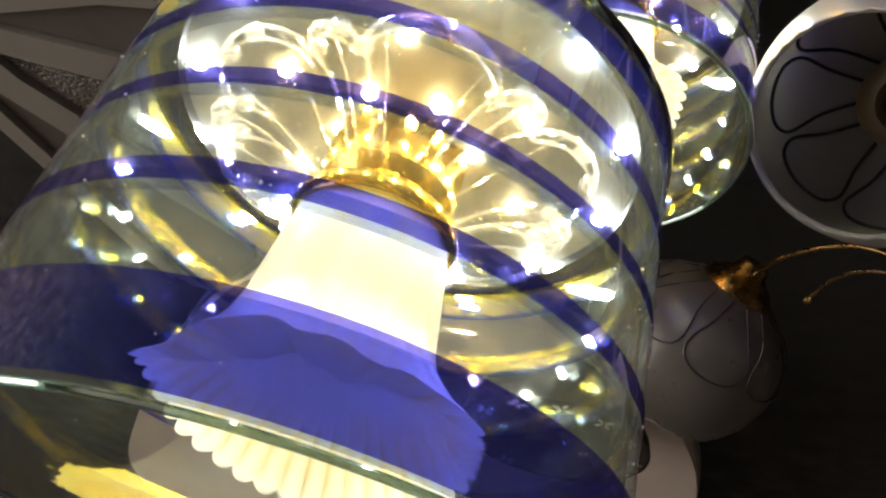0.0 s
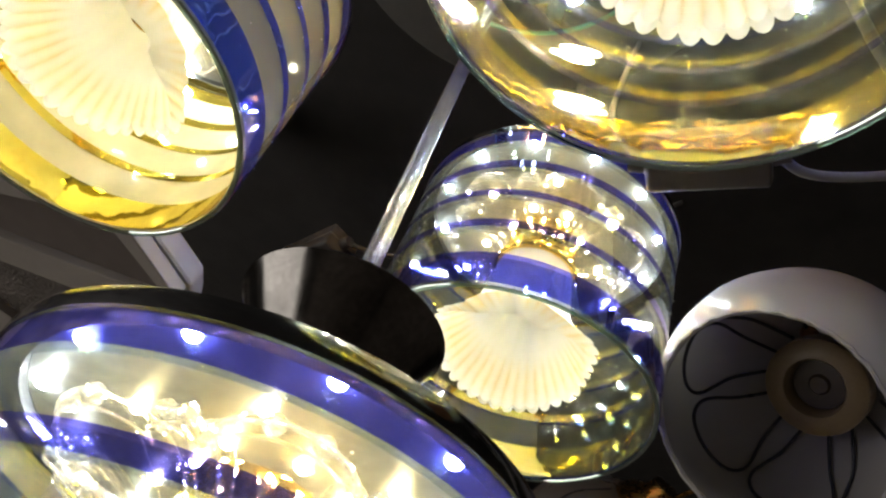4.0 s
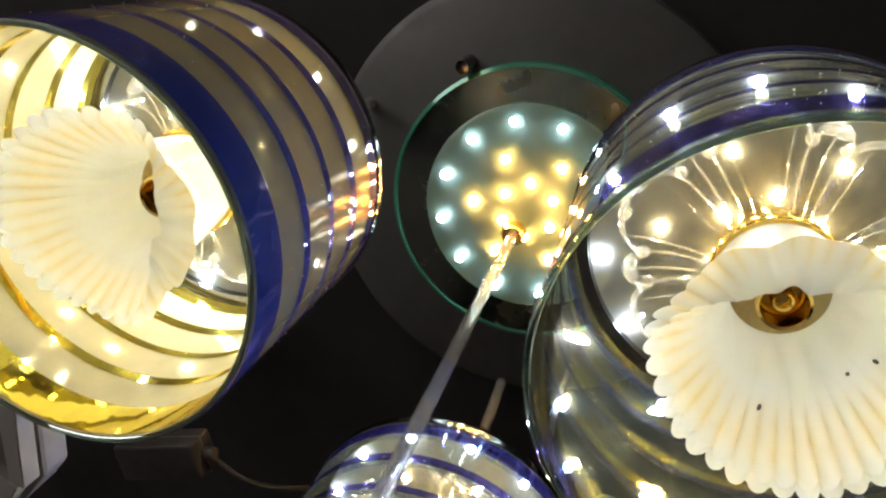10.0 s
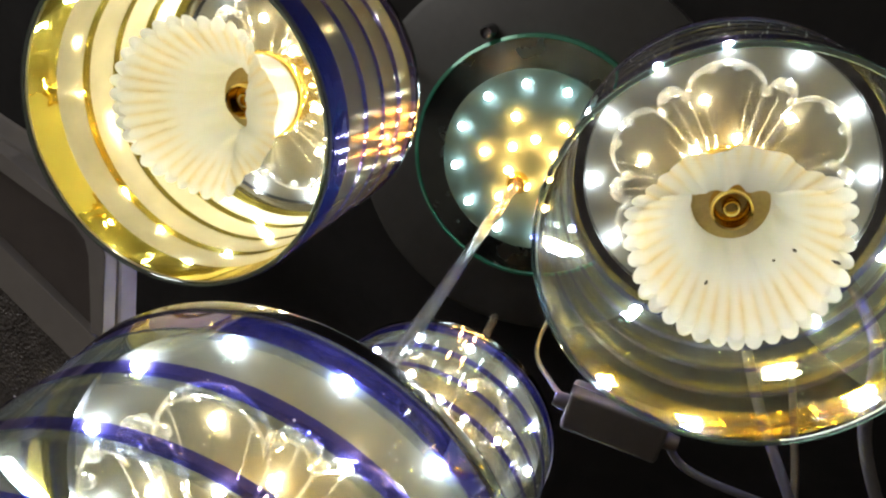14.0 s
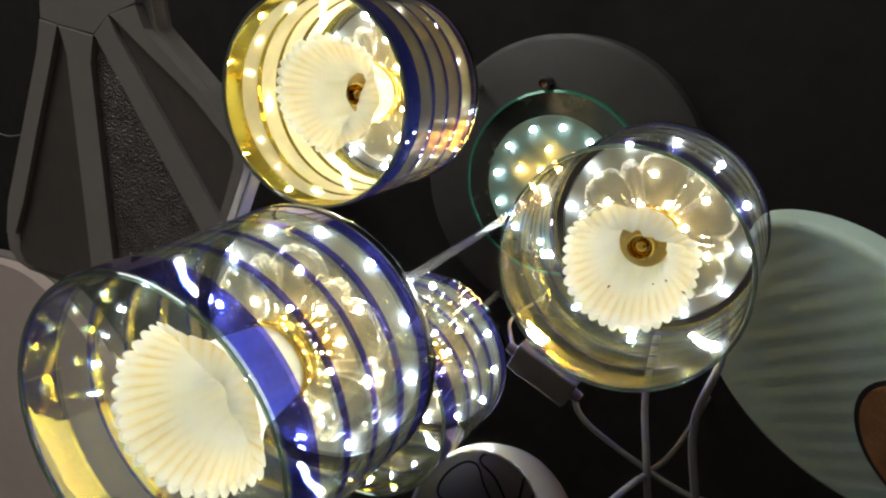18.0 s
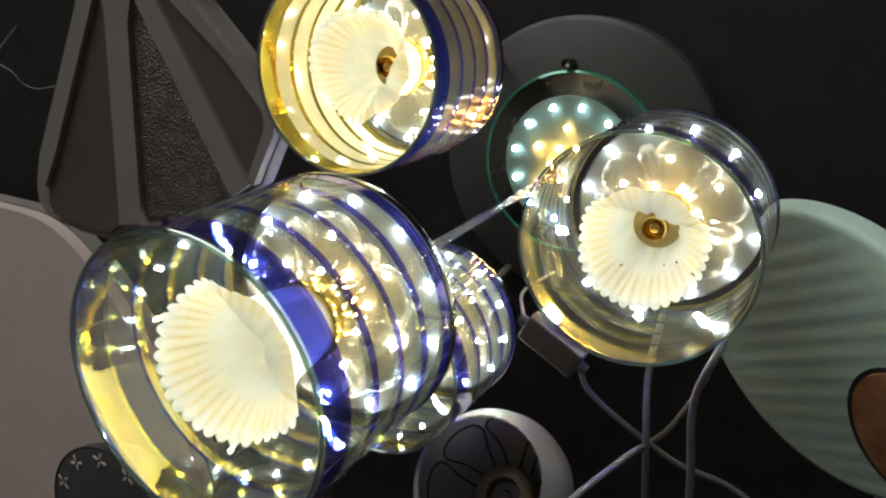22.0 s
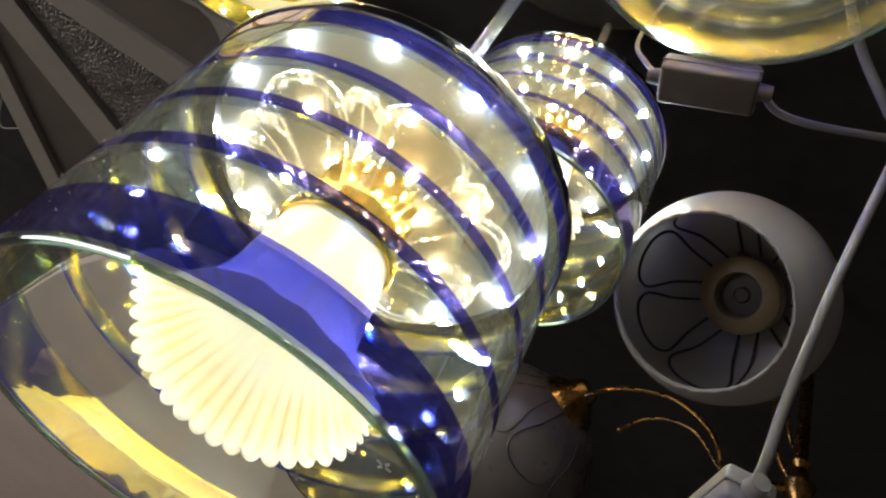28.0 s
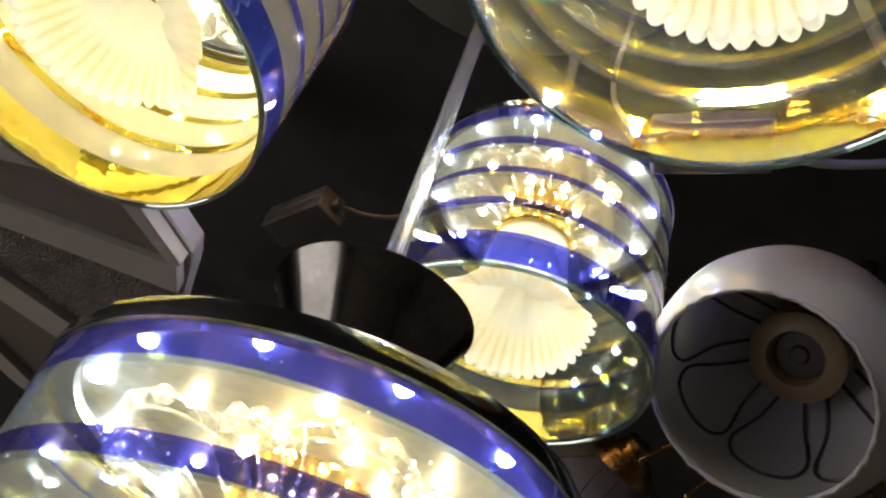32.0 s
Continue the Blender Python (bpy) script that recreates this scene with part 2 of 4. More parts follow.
OLIVE = dichroic("dichroic_gold_on_satin", (0.16, 0.15, 0.09), (0.52, 0.42, 0.07), 0.03, 0.14, 70.0, (0.60, 0.48, 0.10), 0.05, (0.40, 0.32, 0.07), (1.0, 0.85, 0.5), 0.6)
CRYSTAL = thin_glass("pressed_clear_glass", (0.985, 0.98, 0.96), (1, 1, 1), 0.04, 0.03, 0.25, 120.0, 0.8)
OPAL = thin_glass("frosted_opal_glass", (0.9, 0.88, 0.8), (0.95, 0.93, 1.0), 0.06, 0.38, 0.15, 300.0, 0.35, 1.14, (0.76, 0.765, 0.745), 0.70, lustre_shade=(0.71, 0.60, 0.36))
LENS, _nt, _out = material("solid_clear_glass")
_g = node(_nt, "ShaderNodeBsdfGlass", Color=(1, 0.99, 0.96, 1), Roughness=0.02, IOR=1.48)
_t = node(_nt, "ShaderNodeBsdfTransparent", Color=(0.98, 0.98, 0.95, 1))
_d = node(_nt, "ShaderNodeBsdfTranslucent", Color=(1, 0.98, 0.94, 1))
_gd = node(_nt, "ShaderNodeMixShader", Fac=0.05)
_m = node(_nt, "ShaderNodeMixShader", Fac=0.75)
_nt.links.new(_t.outputs[0], _m.inputs[1])
_nt.links.new(_g.outputs[0], _gd.inputs[1])
_nt.links.new(_d.outputs[0], _gd.inputs[2])
_nt.links.new(_gd.outputs[0], _m.inputs[2])
_nt.links.new(_m.outputs[0], _out.inputs[0])
DARK_CHROME = solid("dark_chrome", (0.075, 0.073, 0.07), 0.16, 1.0, 0.3, 70.0)
BRASS = solid("polished_brass", (0.95, 0.66, 0.17), 0.13, 1.0, 0.15, 120.0)
CHROME = solid("black_chrome", (0.24, 0.24, 0.25), 0.12, 1.0, 0.1, 60.0)
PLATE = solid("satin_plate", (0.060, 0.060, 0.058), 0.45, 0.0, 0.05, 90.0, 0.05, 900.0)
LED_COLD = glow("cold_white_led", (0.85, 0.955, 0.96), 410.0)
LED_COLD_DIM = glow("dim_cold_led", (0.75, 0.95, 1.0), 24.0)
LED_WARM_DIM = glow("dim_warm_led", (1.0, 0.50, 0.13), 85.0)
LED_WARM = glow("warm_white_led", (1.0, 0.82, 0.44), 360.0)
WHITE_PLASTIC = solid("white_plastic", (0.25, 0.24, 0.23), 0.45, 0.0, 0.06, 50.0)
CABLE_CLEAR = thin_glass("clear_cable_sleeve", (0.6, 0.6, 0.58), (1, 1, 1), 0.2, 0.12, body=0.3, body_colour=(0.55, 0.54, 0.5), milky=0.3)
# white paint; the dimness under the ceiling is put into this near-black colour
CANOPY_PAINT = solid("shaded_canopy_paint", (0.064, 0.064, 0.060), 0.5, 0.0, 0.08, 25.0)
MIRROR = solid("mirror_glass", (0.20, 0.225, 0.21), 0.24, 1.0, 0.08, 20.0)
GREEN_EDGE = thin_glass("green_glass_edge", (0.3, 0.6, 0.45), (0.6, 1.0, 0.8), 0.15, 0.1, body=0.6, body_colour=(0.15, 0.5, 0.36), milky=0.5)
DIFFUSER = thin_glass("cyan_tinted_diffuser", (0.5, 0.8, 0.75), (1, 1, 1), 0.02, 0.2, body=0.8, body_colour=(0.25, 0.315, 0.29), milky=0.5)
CEILING = solid("black_ceiling_paint", (0.0105, 0.0098, 0.0096), 0.75, 0.0, 0.3, 6.0, 0.2, 120.0)
WALL = solid("grey_wall_paint", (0.30, 0.26, 0.23), 0.8, 0.0, 0.08, 3.0, 0.1, 200.0)
FLOOR = solid("floor_tile", (0.42, 0.38, 0.34), 0.35, 0.0, 0.12, 2.5)
CERAMIC_DARK = solid("ochre_insulator", (0.45, 0.32, 0.12), 0.45, 0.0, 0.15, 80.0)
DUST = thin_glass("dust_specks", (1, 1, 1), (1, 1, 1), 0.1, 0.3, body=0.6, body_colour=(0.5, 0.48, 0.42), milky=0.5)
CHIP = solid("dark_chip", (0.10, 0.09, 0.08), 0.6)
BLACK_LINE = solid("black_enamel_line", (0.02, 0.02, 0.025), 0.35, 0.0, 0.1)
CERAMIC = solid("ochre_porcelain", (0.15, 0.105, 0.05), 0.4, 0.0, 0.1, 80.0)


# ---- mesh helpers ----
def mesh_of(name, bm, mat, smooth=True):
    bmesh.ops.recalc_face_normals(bm, faces=bm.faces)
    me = bpy.data.meshes.new(name)
    bm.to_mesh(me)
    bm.free()
    me.materials.append(mat)
    if smooth:
        me.polygons.foreach_set("use_smooth", [True] * len(me.polygons))
        me.set_sharp_from_angle(angle=radians(42))
    return me


def part(name, me, parent, m=None, label=""):
    ob = new(name, me)
    ob.parent = parent
    if m is not None:
        ob.matrix_basis = m
    return tagged(ob, label)


def lathe(profile, steps=64, closed=False):
    """A turned body from (radius, height) pairs."""
    bm = bmesh.new()
    rings = []
    for r, z in profile:
        if r < 1e-6:
            rings.append([bm.verts.new((0, 0, z))])
        else:
            rings.append([bm.verts.new((r * math.cos(2 * math.pi * k / steps), r * math.sin(2 * math.pi * k / steps), z)) for k in range(steps)])
    pairs = list(zip(rings, rings[1:])) + ([(rings[-1], rings[0])] if closed else [])
    for a, b in pairs:
        for k in range(steps):
            j = (k + 1) % steps
            if len(a) == 1 and len(b) > 1:
                bm.faces.new((a[0], b[k], b[j]))
            elif len(b) == 1 and len(a) > 1:
                bm.faces.new((a[k], a[j], b[0]))
            elif len(a) > 1:
                bm.faces.new((a[k], a[j], b[j], b[k]))
    return bm


def sheet(fn, nu, nv, thick_fn):
    """A closed cup of revolution-like form: fn(u, angle) gives the outer point, thick_fn the inner one."""
    bm = bmesh.new()
    outer = [[bm.verts.new(fn(i / nu, 2 * math.pi * k / nv)) for k in range(nv)] for i in range(nu + 1)]
    inner = [[bm.verts.new(thick_fn(i / nu, 2 * math.pi * k / nv)) for k in range(nv)] for i in range(nu + 1)]
    for grid in (outer, inner):
        for i in range(nu):
            for k in range(nv):
                j = (k + 1) % nv
                bm.faces.new((grid[i][k], grid[i][j], grid[i + 1][j], grid[i + 1][k]))
    for i in (0, nu):
        for k in range(nv):
            j = (k + 1) % nv
            bm.faces.new((outer[i][k], outer[i][j], inner[i][j], inner[i][k]))
    return bm


def tube(points, r, steps=10, samples=8, ends=True):
    """A round cable or rod along a smooth line through the points."""
    pts = [Vector(p) for p in points]
    line = []
    for i in range(len(pts) - 1):
        p0, p1, p2, p3 = pts[max(i - 1, 0)], pts[i], pts[i + 1], pts[min(i + 2, len(pts) - 1)]
        n = samples if len(pts) > 2 else 1
        for s in range(n):
            t = s / n
            line.append(0.5 * ((2 * p1) + (p2 - p0) * t + (2 * p0 - 5 * p1 + 4 * p2 - p3) * t * t + (3 * p1 - p0 - 3 * p2 + p3) * t ** 3))
    line.append(pts[-1])
    bm = bmesh.new()
    rings = []
    side = None
    for i, p in enumerate(line):
        d = (line[min(i + 1, len(line) - 1)] - line[max(i - 1, 0)]).normalized()
        if side is None:
            side = d.orthogonal().normalized()
        side = (side - d * side.dot(d)).normalized()
        up = d.cross(side)
        rings.append([bm.verts.new(p + r * (math.cos(2 * math.pi * k / steps) * side + math.sin(2 * math.pi * k / steps) * up)) for k in range(steps)])
    for a, b in zip(rings, rings[1:]):
        for k in range(steps):
            j = (k + 1) % steps
            bm.faces.new((a[k], a[j], b[j], b[k]))
    if ends:
        bm.faces.new(rings[0])
        bm.faces.new(rings[-1])
    return bm


def box(sx, sy, sz, bevel=0.0, seg=2):
    bm = bmesh.new()
    bmesh.ops.create_cube(bm, size=1)
    bmesh.ops.scale(bm, vec=(sx, sy, sz), verts=bm.verts)
    if bevel:
        bmesh.ops.bevel(bm, geom=bm.edges[:] + bm.verts[:], offset=bevel, segments=seg, profile=0.5, affect="EDGES")
    return bm


def ball(r, seg=12, rings=8):
    bm = bmesh.new()
    bmesh.ops.create_uvsphere(bm, u_segments=seg, v_segments=rings, radius=r)
    return bm


def thing(name, m, label, category, group="", kind=""):
    ob = new(name)
    ob.empty_display_size = 0.02
    ob.matrix_basis = m
    return tagged(ob, label, category, group, kind)


# ---- the room ----
def slab(name, sx, sy, sz, centre, mat, label, category):
    ob = new(name, mesh_of(name, box(sx, sy, sz), mat, False))
    ob.location = centre
    return tagged(ob, label, category, kind="structure")


slab("ceiling", 6.4, 6.4, 0.1, (0, 0, CEIL + 0.05), CEILING, "black-painted shop ceiling", "ceiling")
slab("floor", 6.4, 6.4, 0.1, (0, 0, -0.05), FLOOR, "greyish beige tiled shop floor", "floor")
slab("wall_north", 6.4, 0.1, CEIL, (0, 3.25, CEIL / 2), WALL, "plain greyish brown wall", "wall")
slab("wall_east", 0.1, 6.4, CEIL, (3.25, 0, CEIL / 2), WALL, "plain greyish brown wall", "wall")
slab("wall_south", 6.4, 0.1, CEIL, (0, -3.25, CEIL / 2), WALL, "plain greyish brown wall", "wall")
# unseen west wall, left open for the added fill lamp
for py, wy in ((-2.65, 1.1), (1.95, 2.5)):
    slab("wall_west", 0.1, wy, CEIL, (-3.15, py, CEIL / 2), WALL, "plain greyish brown wall beside an assumed opening", "wall")
slab("wall_west_head", 0.1, 2.8, 0.2, (-3.15, -0.7, CEIL - 0.1), WALL, "wall strip over an assumed opening", "wall")
slab("wall_west_foot", 0.1, 2.8, 0.4, (-3.15, -0.7, 0.2), WALL, "wall strip under an assumed opening", "wall")


# ---- pendant lamps ----
R = 0.060
H_CAP, H_LED = 0.0905, 0.0930
STRIPES = ((0.0292, 0.0333), (0.0475, 0.0510), (0.0650, 0.0697), (0.0830, 0.0903))


def band(r, z0, z1, t, steps=96):
    return lathe([(r, z0), (r, z1)], steps)


def wall_profile():
    return [(R - 0.0018, 0.0), (R - 0.0018, H_CAP), (R, H_CAP), (R, 0.0)]


PETAL = radians(28)


def petal_radius(a):
    """Six broad round petals with a small lobe between each two."""
    d = (a - PETAL + math.pi / 6) % (math.pi / 3) - math.pi / 6
    wide, small = radians(21.5), radians(8.5)
    if abs(d) < wide:
        return 0.0360 + 0.0098 * math.sqrt(1 - (d / wide) ** 2)
    e = (math.pi / 6 - abs(d)) / small
    return 0.0360 + 0.0070 * math.sqrt(max(0.0, 1 - e * e))


def flower_point(u, a, drop=0.0):
    r = 0.0135 + (petal_radius(a) - 0.0135) * u
    d = (a - PETAL + math.pi / 6) % (math.pi / 3) - math.pi / 6
    swell = math.cos(min(1.0, abs(d) / radians(21.5)) * math.pi / 2)
    z = 0.0735 + 0.0135 * math.sin(u * 1.7) - 0.0032 * swell * math.sin(math.pi * u) - 0.002 * u * u * (1 - swell)
    return (r * math.cos(a), r * math.sin(a), z - drop)


def smooth(t):
    t = min(1.0, max(0.0, t))
    return t * t * (3 - 2 * t)


def shell_point(u, a, wall=0.0):
    """Scallop-shell scoop, u from the neck to the lip; the ribbed fan hangs at angle 0, its sides round off into a short thick ruffled lip at the back."""
    a = (a + math.pi) % (2 * math.pi) - math.pi
    side = abs(a)
    plain = smooth((side - 1.85) / 0.85)
    fan = 1 - plain
    ruffle = smooth((side - 0.95) / 0.6)
    lip = 0.0346 - 0.0020 * smooth((side - 0.8) / 1.0) - 0.0070 * smooth((side - 1.78) / 0.95) + 0.0011 * ruffle * math.cos(7 * a + 1.0)
    z_lip = 0.0165 + 0.0085 * smooth(side / 1.75) + 0.0020 * plain + 0.0026 * math.exp(-((side - math.pi) / 0.4) ** 2) + 0.0013 * ruffle * math.sin(5 * a + 0.6)
    rib = abs(math.cos(19.5 * a)) ** 0.55 - 0.7
    if u < 0.5:
        v = 0.0
        r = 0.0165 + 0.0030 * (u / 0.5) ** 0.8
        z = 0.0675 - 0.0250 * u / 0.5
    else:
        v = (u - 0.5) / 0.5
        r = 0.0195 + (lip - 0.0195) * (0.5 * v + 0.5 * v * v)
        z = 0.0425 - (0.0425 - z_lip) * (v ** (0.85 * fan + 1.0 * plain))
    depth = smooth(v * 1.7)
    bead = smooth((v - 0.82) / 0.12)
    if wall:
        throat = 0.0132 + 0.0012 * min(1.0, u / 0.5)
        free = throat + (r - wall * (1 + 0.5 * bead) - throat) * smooth((u - 0.42) / 0.32)
        r = free * fan + (throat - 0.0010 * v) * plain
    else:
        r += 0.0005 * bead + 0.0008 * math.cos(13 * a + 0.7) * v * (1 - 0.6 * v)
    r += (0.0026 * rib * fan * depth + 0.0012 * plain * math.cos(12 * a) * v) + 0.0005 * math.cos(12 * a + 0.5 * math.sin(3 * a)) * smooth(u * 2) * (1 - depth)
    z -= 0.0029 * depth * (1 - 0.45 * v) * rib * fan + 0.0010 * plain * v * math.cos(12 * a)
    return (r * math.cos(a), r * math.sin(a), z)


def flower_edge(drop):
    pts = []
    for k in range(241):
        x, y, z = flower_point(1.0, 2 * math.pi * k / 240, 0.0011 + drop)
        pts.append((x, y, z))
    return tube(pts, 0.0004 if drop else 0.0005, 8, 1, False)


def flower_rib(a, bend):
    return tube([flower_point(t, a + radians(bend * 0.35) * t, 0.0012) for t in (0.12, 0.25, 0.4, 0.6, 0.8, 0.96)], 0.0002 if bend else 0.00035, 8, 4)


ME = {
    "glass_shade": mesh_of("glass_shade", lathe(wall_profile()[2:] + [(R - 0.0005, -0.0005)], 96), GLASS),
    "inner_wall": mesh_of("inner_wall", lathe([(R - 0.0018, 0.0), (R - 0.0018, H_CAP)], 96), GLASS_IN),
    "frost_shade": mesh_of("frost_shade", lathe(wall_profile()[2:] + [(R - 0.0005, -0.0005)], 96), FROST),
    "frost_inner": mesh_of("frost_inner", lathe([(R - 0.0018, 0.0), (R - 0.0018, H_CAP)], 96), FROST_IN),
    "rim": mesh_of("rim", lathe([(R - 0.0018 + 0.0009 * (1 + math.cos(k * math.pi / 4)), 0.0006 * math.sin(k * math.pi / 4) - 0.0005) for k in range(8)], 96, True), GLASS_EDGE),
    "base_band": mesh_of("base_band", band(R + 0.0003, 0.0008, 0.0152, 0.0002), BLUE),
    "satin_base_band": mesh_of("base_band", band(R + 0.0003, 0.0008, 0.0152, 0.0002), BLUE_SATIN),
    "base_lining": mesh_of("base_lining", band(R - 0.0020, 0.0008, 0.0152, 0.0002), YELLOW),
    "satin_base_lining": mesh_of("base_lining", band(R - 0.0020, 0.0008, 0.0152, 0.0002), OLIVE),
    "cap": mesh_of("cap", lathe([(R - 0.001, H_CAP + 0.0002), (R + 0.0008, H_CAP + 0.0002), (R + 0.0009, H_CAP + 0.0030), (R + 0.0002, H_CAP + 0.0050), (R - 0.002, H_CAP + 0.0060), (0.012, H_CAP + 0.0068), (0.0, H_CAP + 0.0068)], 96), CHROME),
    "cap_lining": mesh_of("cap_lining", lathe([(R - 0.001, H_CAP + 0.0006), (0.0545, H_CAP + 0.0014), (0.054, H_CAP + 0.004)], 96), CHROME),
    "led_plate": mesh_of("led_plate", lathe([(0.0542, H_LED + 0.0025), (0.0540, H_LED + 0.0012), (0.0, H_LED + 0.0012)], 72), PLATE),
    "led": mesh_of("led", lathe([(0.0018, 0.0), (0.0017, -0.0005), (0.0012, -0.0010), (0.0, -0.0012)], 20), LED_COLD),
    "led_dim": mesh_of("led_dim", ball(0.0022), LED_COLD_DIM),
    "led_warm_dim": mesh_of("led_warm_dim", ball(0.0022), LED_WARM_DIM),
    "led_warm": mesh_of("led_warm", lathe([(0.0016, 0.0), (0.0015, -0.0005), (0.0010, -0.0009), (0.0, -0.0011)], 20), LED_WARM),
    "flower": mesh_of("flower", sheet(lambda u, a: flower_point(u, a), 10, 240, lambda u, a: flower_point(u, a, 0.0022)), CRYSTAL),
    "shell": mesh_of("shell", sheet(lambda u, a: shell_point(u, a), 24, 400, lambda u, a: shell_point(u, a, 0.0018)), OPAL),
    "chip": mesh_of("chip", ball(0.0009, 8, 5), CHIP),
    "edge_bead": mesh_of("edge_bead", flower_edge(0.0), LENS),
    "foot_bead": mesh_of("foot_bead", flower_edge(0.0026), LENS),
    "notch_drop": mesh_of("notch_drop", ball(0.0022, 7, 4), LENS, False),
    "collar": mesh_of("collar", lathe([(0.0125, 0.0925), (0.0130, 0.0800), (0.0150, 0.0780), (0.0125, 0.0750), (0.0140, 0.0715), (0.0185, 0.0695), (0.0188, 0.0670), (0.0180, 0.0655), (0.0150, 0.0655)], 48), BRASS),
    "neck_floor": mesh_of("neck_floor", lathe([(0.0133, 0.0620), (0.0131, 0.0588), (0.0070, 0.0578)], 40), CERAMIC_DARK),
    "socket": mesh_of("socket", lathe([(0.0070, 0.0660), (0.0072, 0.0495), (0.0068, 0.0483), (0.0061, 0.0487), (0.0058, 0.0555), (0.0052, 0.0560), (0.0052, 0.0605), (0.0, 0.0610)], 40), BRASS),
    "contact": mesh_of("contact", lathe([(0.0029, 0.0605), (0.0031, 0.0520), (0.0027, 0.0510), (0.0021, 0.0514), (0.0020, 0.0545), (0.0, 0.0550)], 24), BRASS),
    "funnel": mesh_of("funnel", lathe([(0.0060, 0.0970), (0.0070, 0.1010), (0.0130, 0.1150), (0.0260, 0.1385), (0.0272, 0.1400), (0.0266, 0.1405), (0.0120, 0.1160), (0.0055, 0.1030), (0.0, 0.1030)], 64), DARK_CHROME),
}
dust = bmesh.new()
grains = random.Random(4)
for _ in range(170):
    a, h, r = grains.uniform(0, 2 * math.pi), grains.uniform(0.004, 0.088), grains.choice((0.00010, 0.00012, 0.00016, 0.00024))
    bmesh.ops.create_icosphere(dust, subdivisions=1, radius=r, matrix=Matrix.Translation(((R + 0.0004) * math.cos(a), (R + 0.0004) * math.sin(a), h)))
ME["dust"] = mesh_of("dust", dust, DUST)
flute = lathe([(0.0128, 0.0915), (0.0136, 0.0900), (0.0136, 0.0790), (0.0128, 0.0775)], 72)
for v in flute.verts:
    k = 1 + 0.07 * math.cos(18 * math.atan2(v.co.y, v.co.x))
    v.co.x, v.co.y = v.co.x * k * 1.08, v.co.y * k * 1.08
ME["crown"] = mesh_of("crown", flute, BRASS)
for n in range(6):
    for q, off in enumerate((-21.5, 21.5, -11, 11, 30)):
        ME["vein%d_%d" % (n, q)] = mesh_of("vein", flower_rib(PETAL + n * math.pi / 3 + radians(off), off if abs(off) < 20 else 0), LENS)
for n, (z0, z1) in enumerate(STRIPES):
    ME["stripe%d" % n] = mesh_of("stripe", band(R + 0.0003, z0, z1, 0.0002), BLUE)
    ME["satin_stripe%d" % n] = mesh_of("stripe", band(R + 0.0003, z0, z1, 0.0002), BLUE_SATIN)
    ME["lining%d" % n] = mesh_of("stripe_lining", band(R - 0.0020, z0, z1, 0.0002), YELLOW)
    ME["satin_lining%d" % n] = mesh_of("stripe_lining", band(R - 0.0020, z0, z1, 0.0002), OLIVE)


def leds(parent, cx, cy, z, phase, r_out=0.0505, r_mid=0.0318, r_in=0.0160, dim=""):
    for n, r, ph, kind in ((12, r_out, phase, "led"), (6, r_mid, phase + 15, "led_warm"), (6, r_in, phase - 16, "led_warm")):
        for k in range(n):
            a = radians(ph + 360 * k / n)
            part("led", ME[kind + dim], parent, pose(cx + r * math.cos(a), cy + r * math.sin(a), z), "glowing cold white LED" if kind == "led" else "glowing warm white LED")


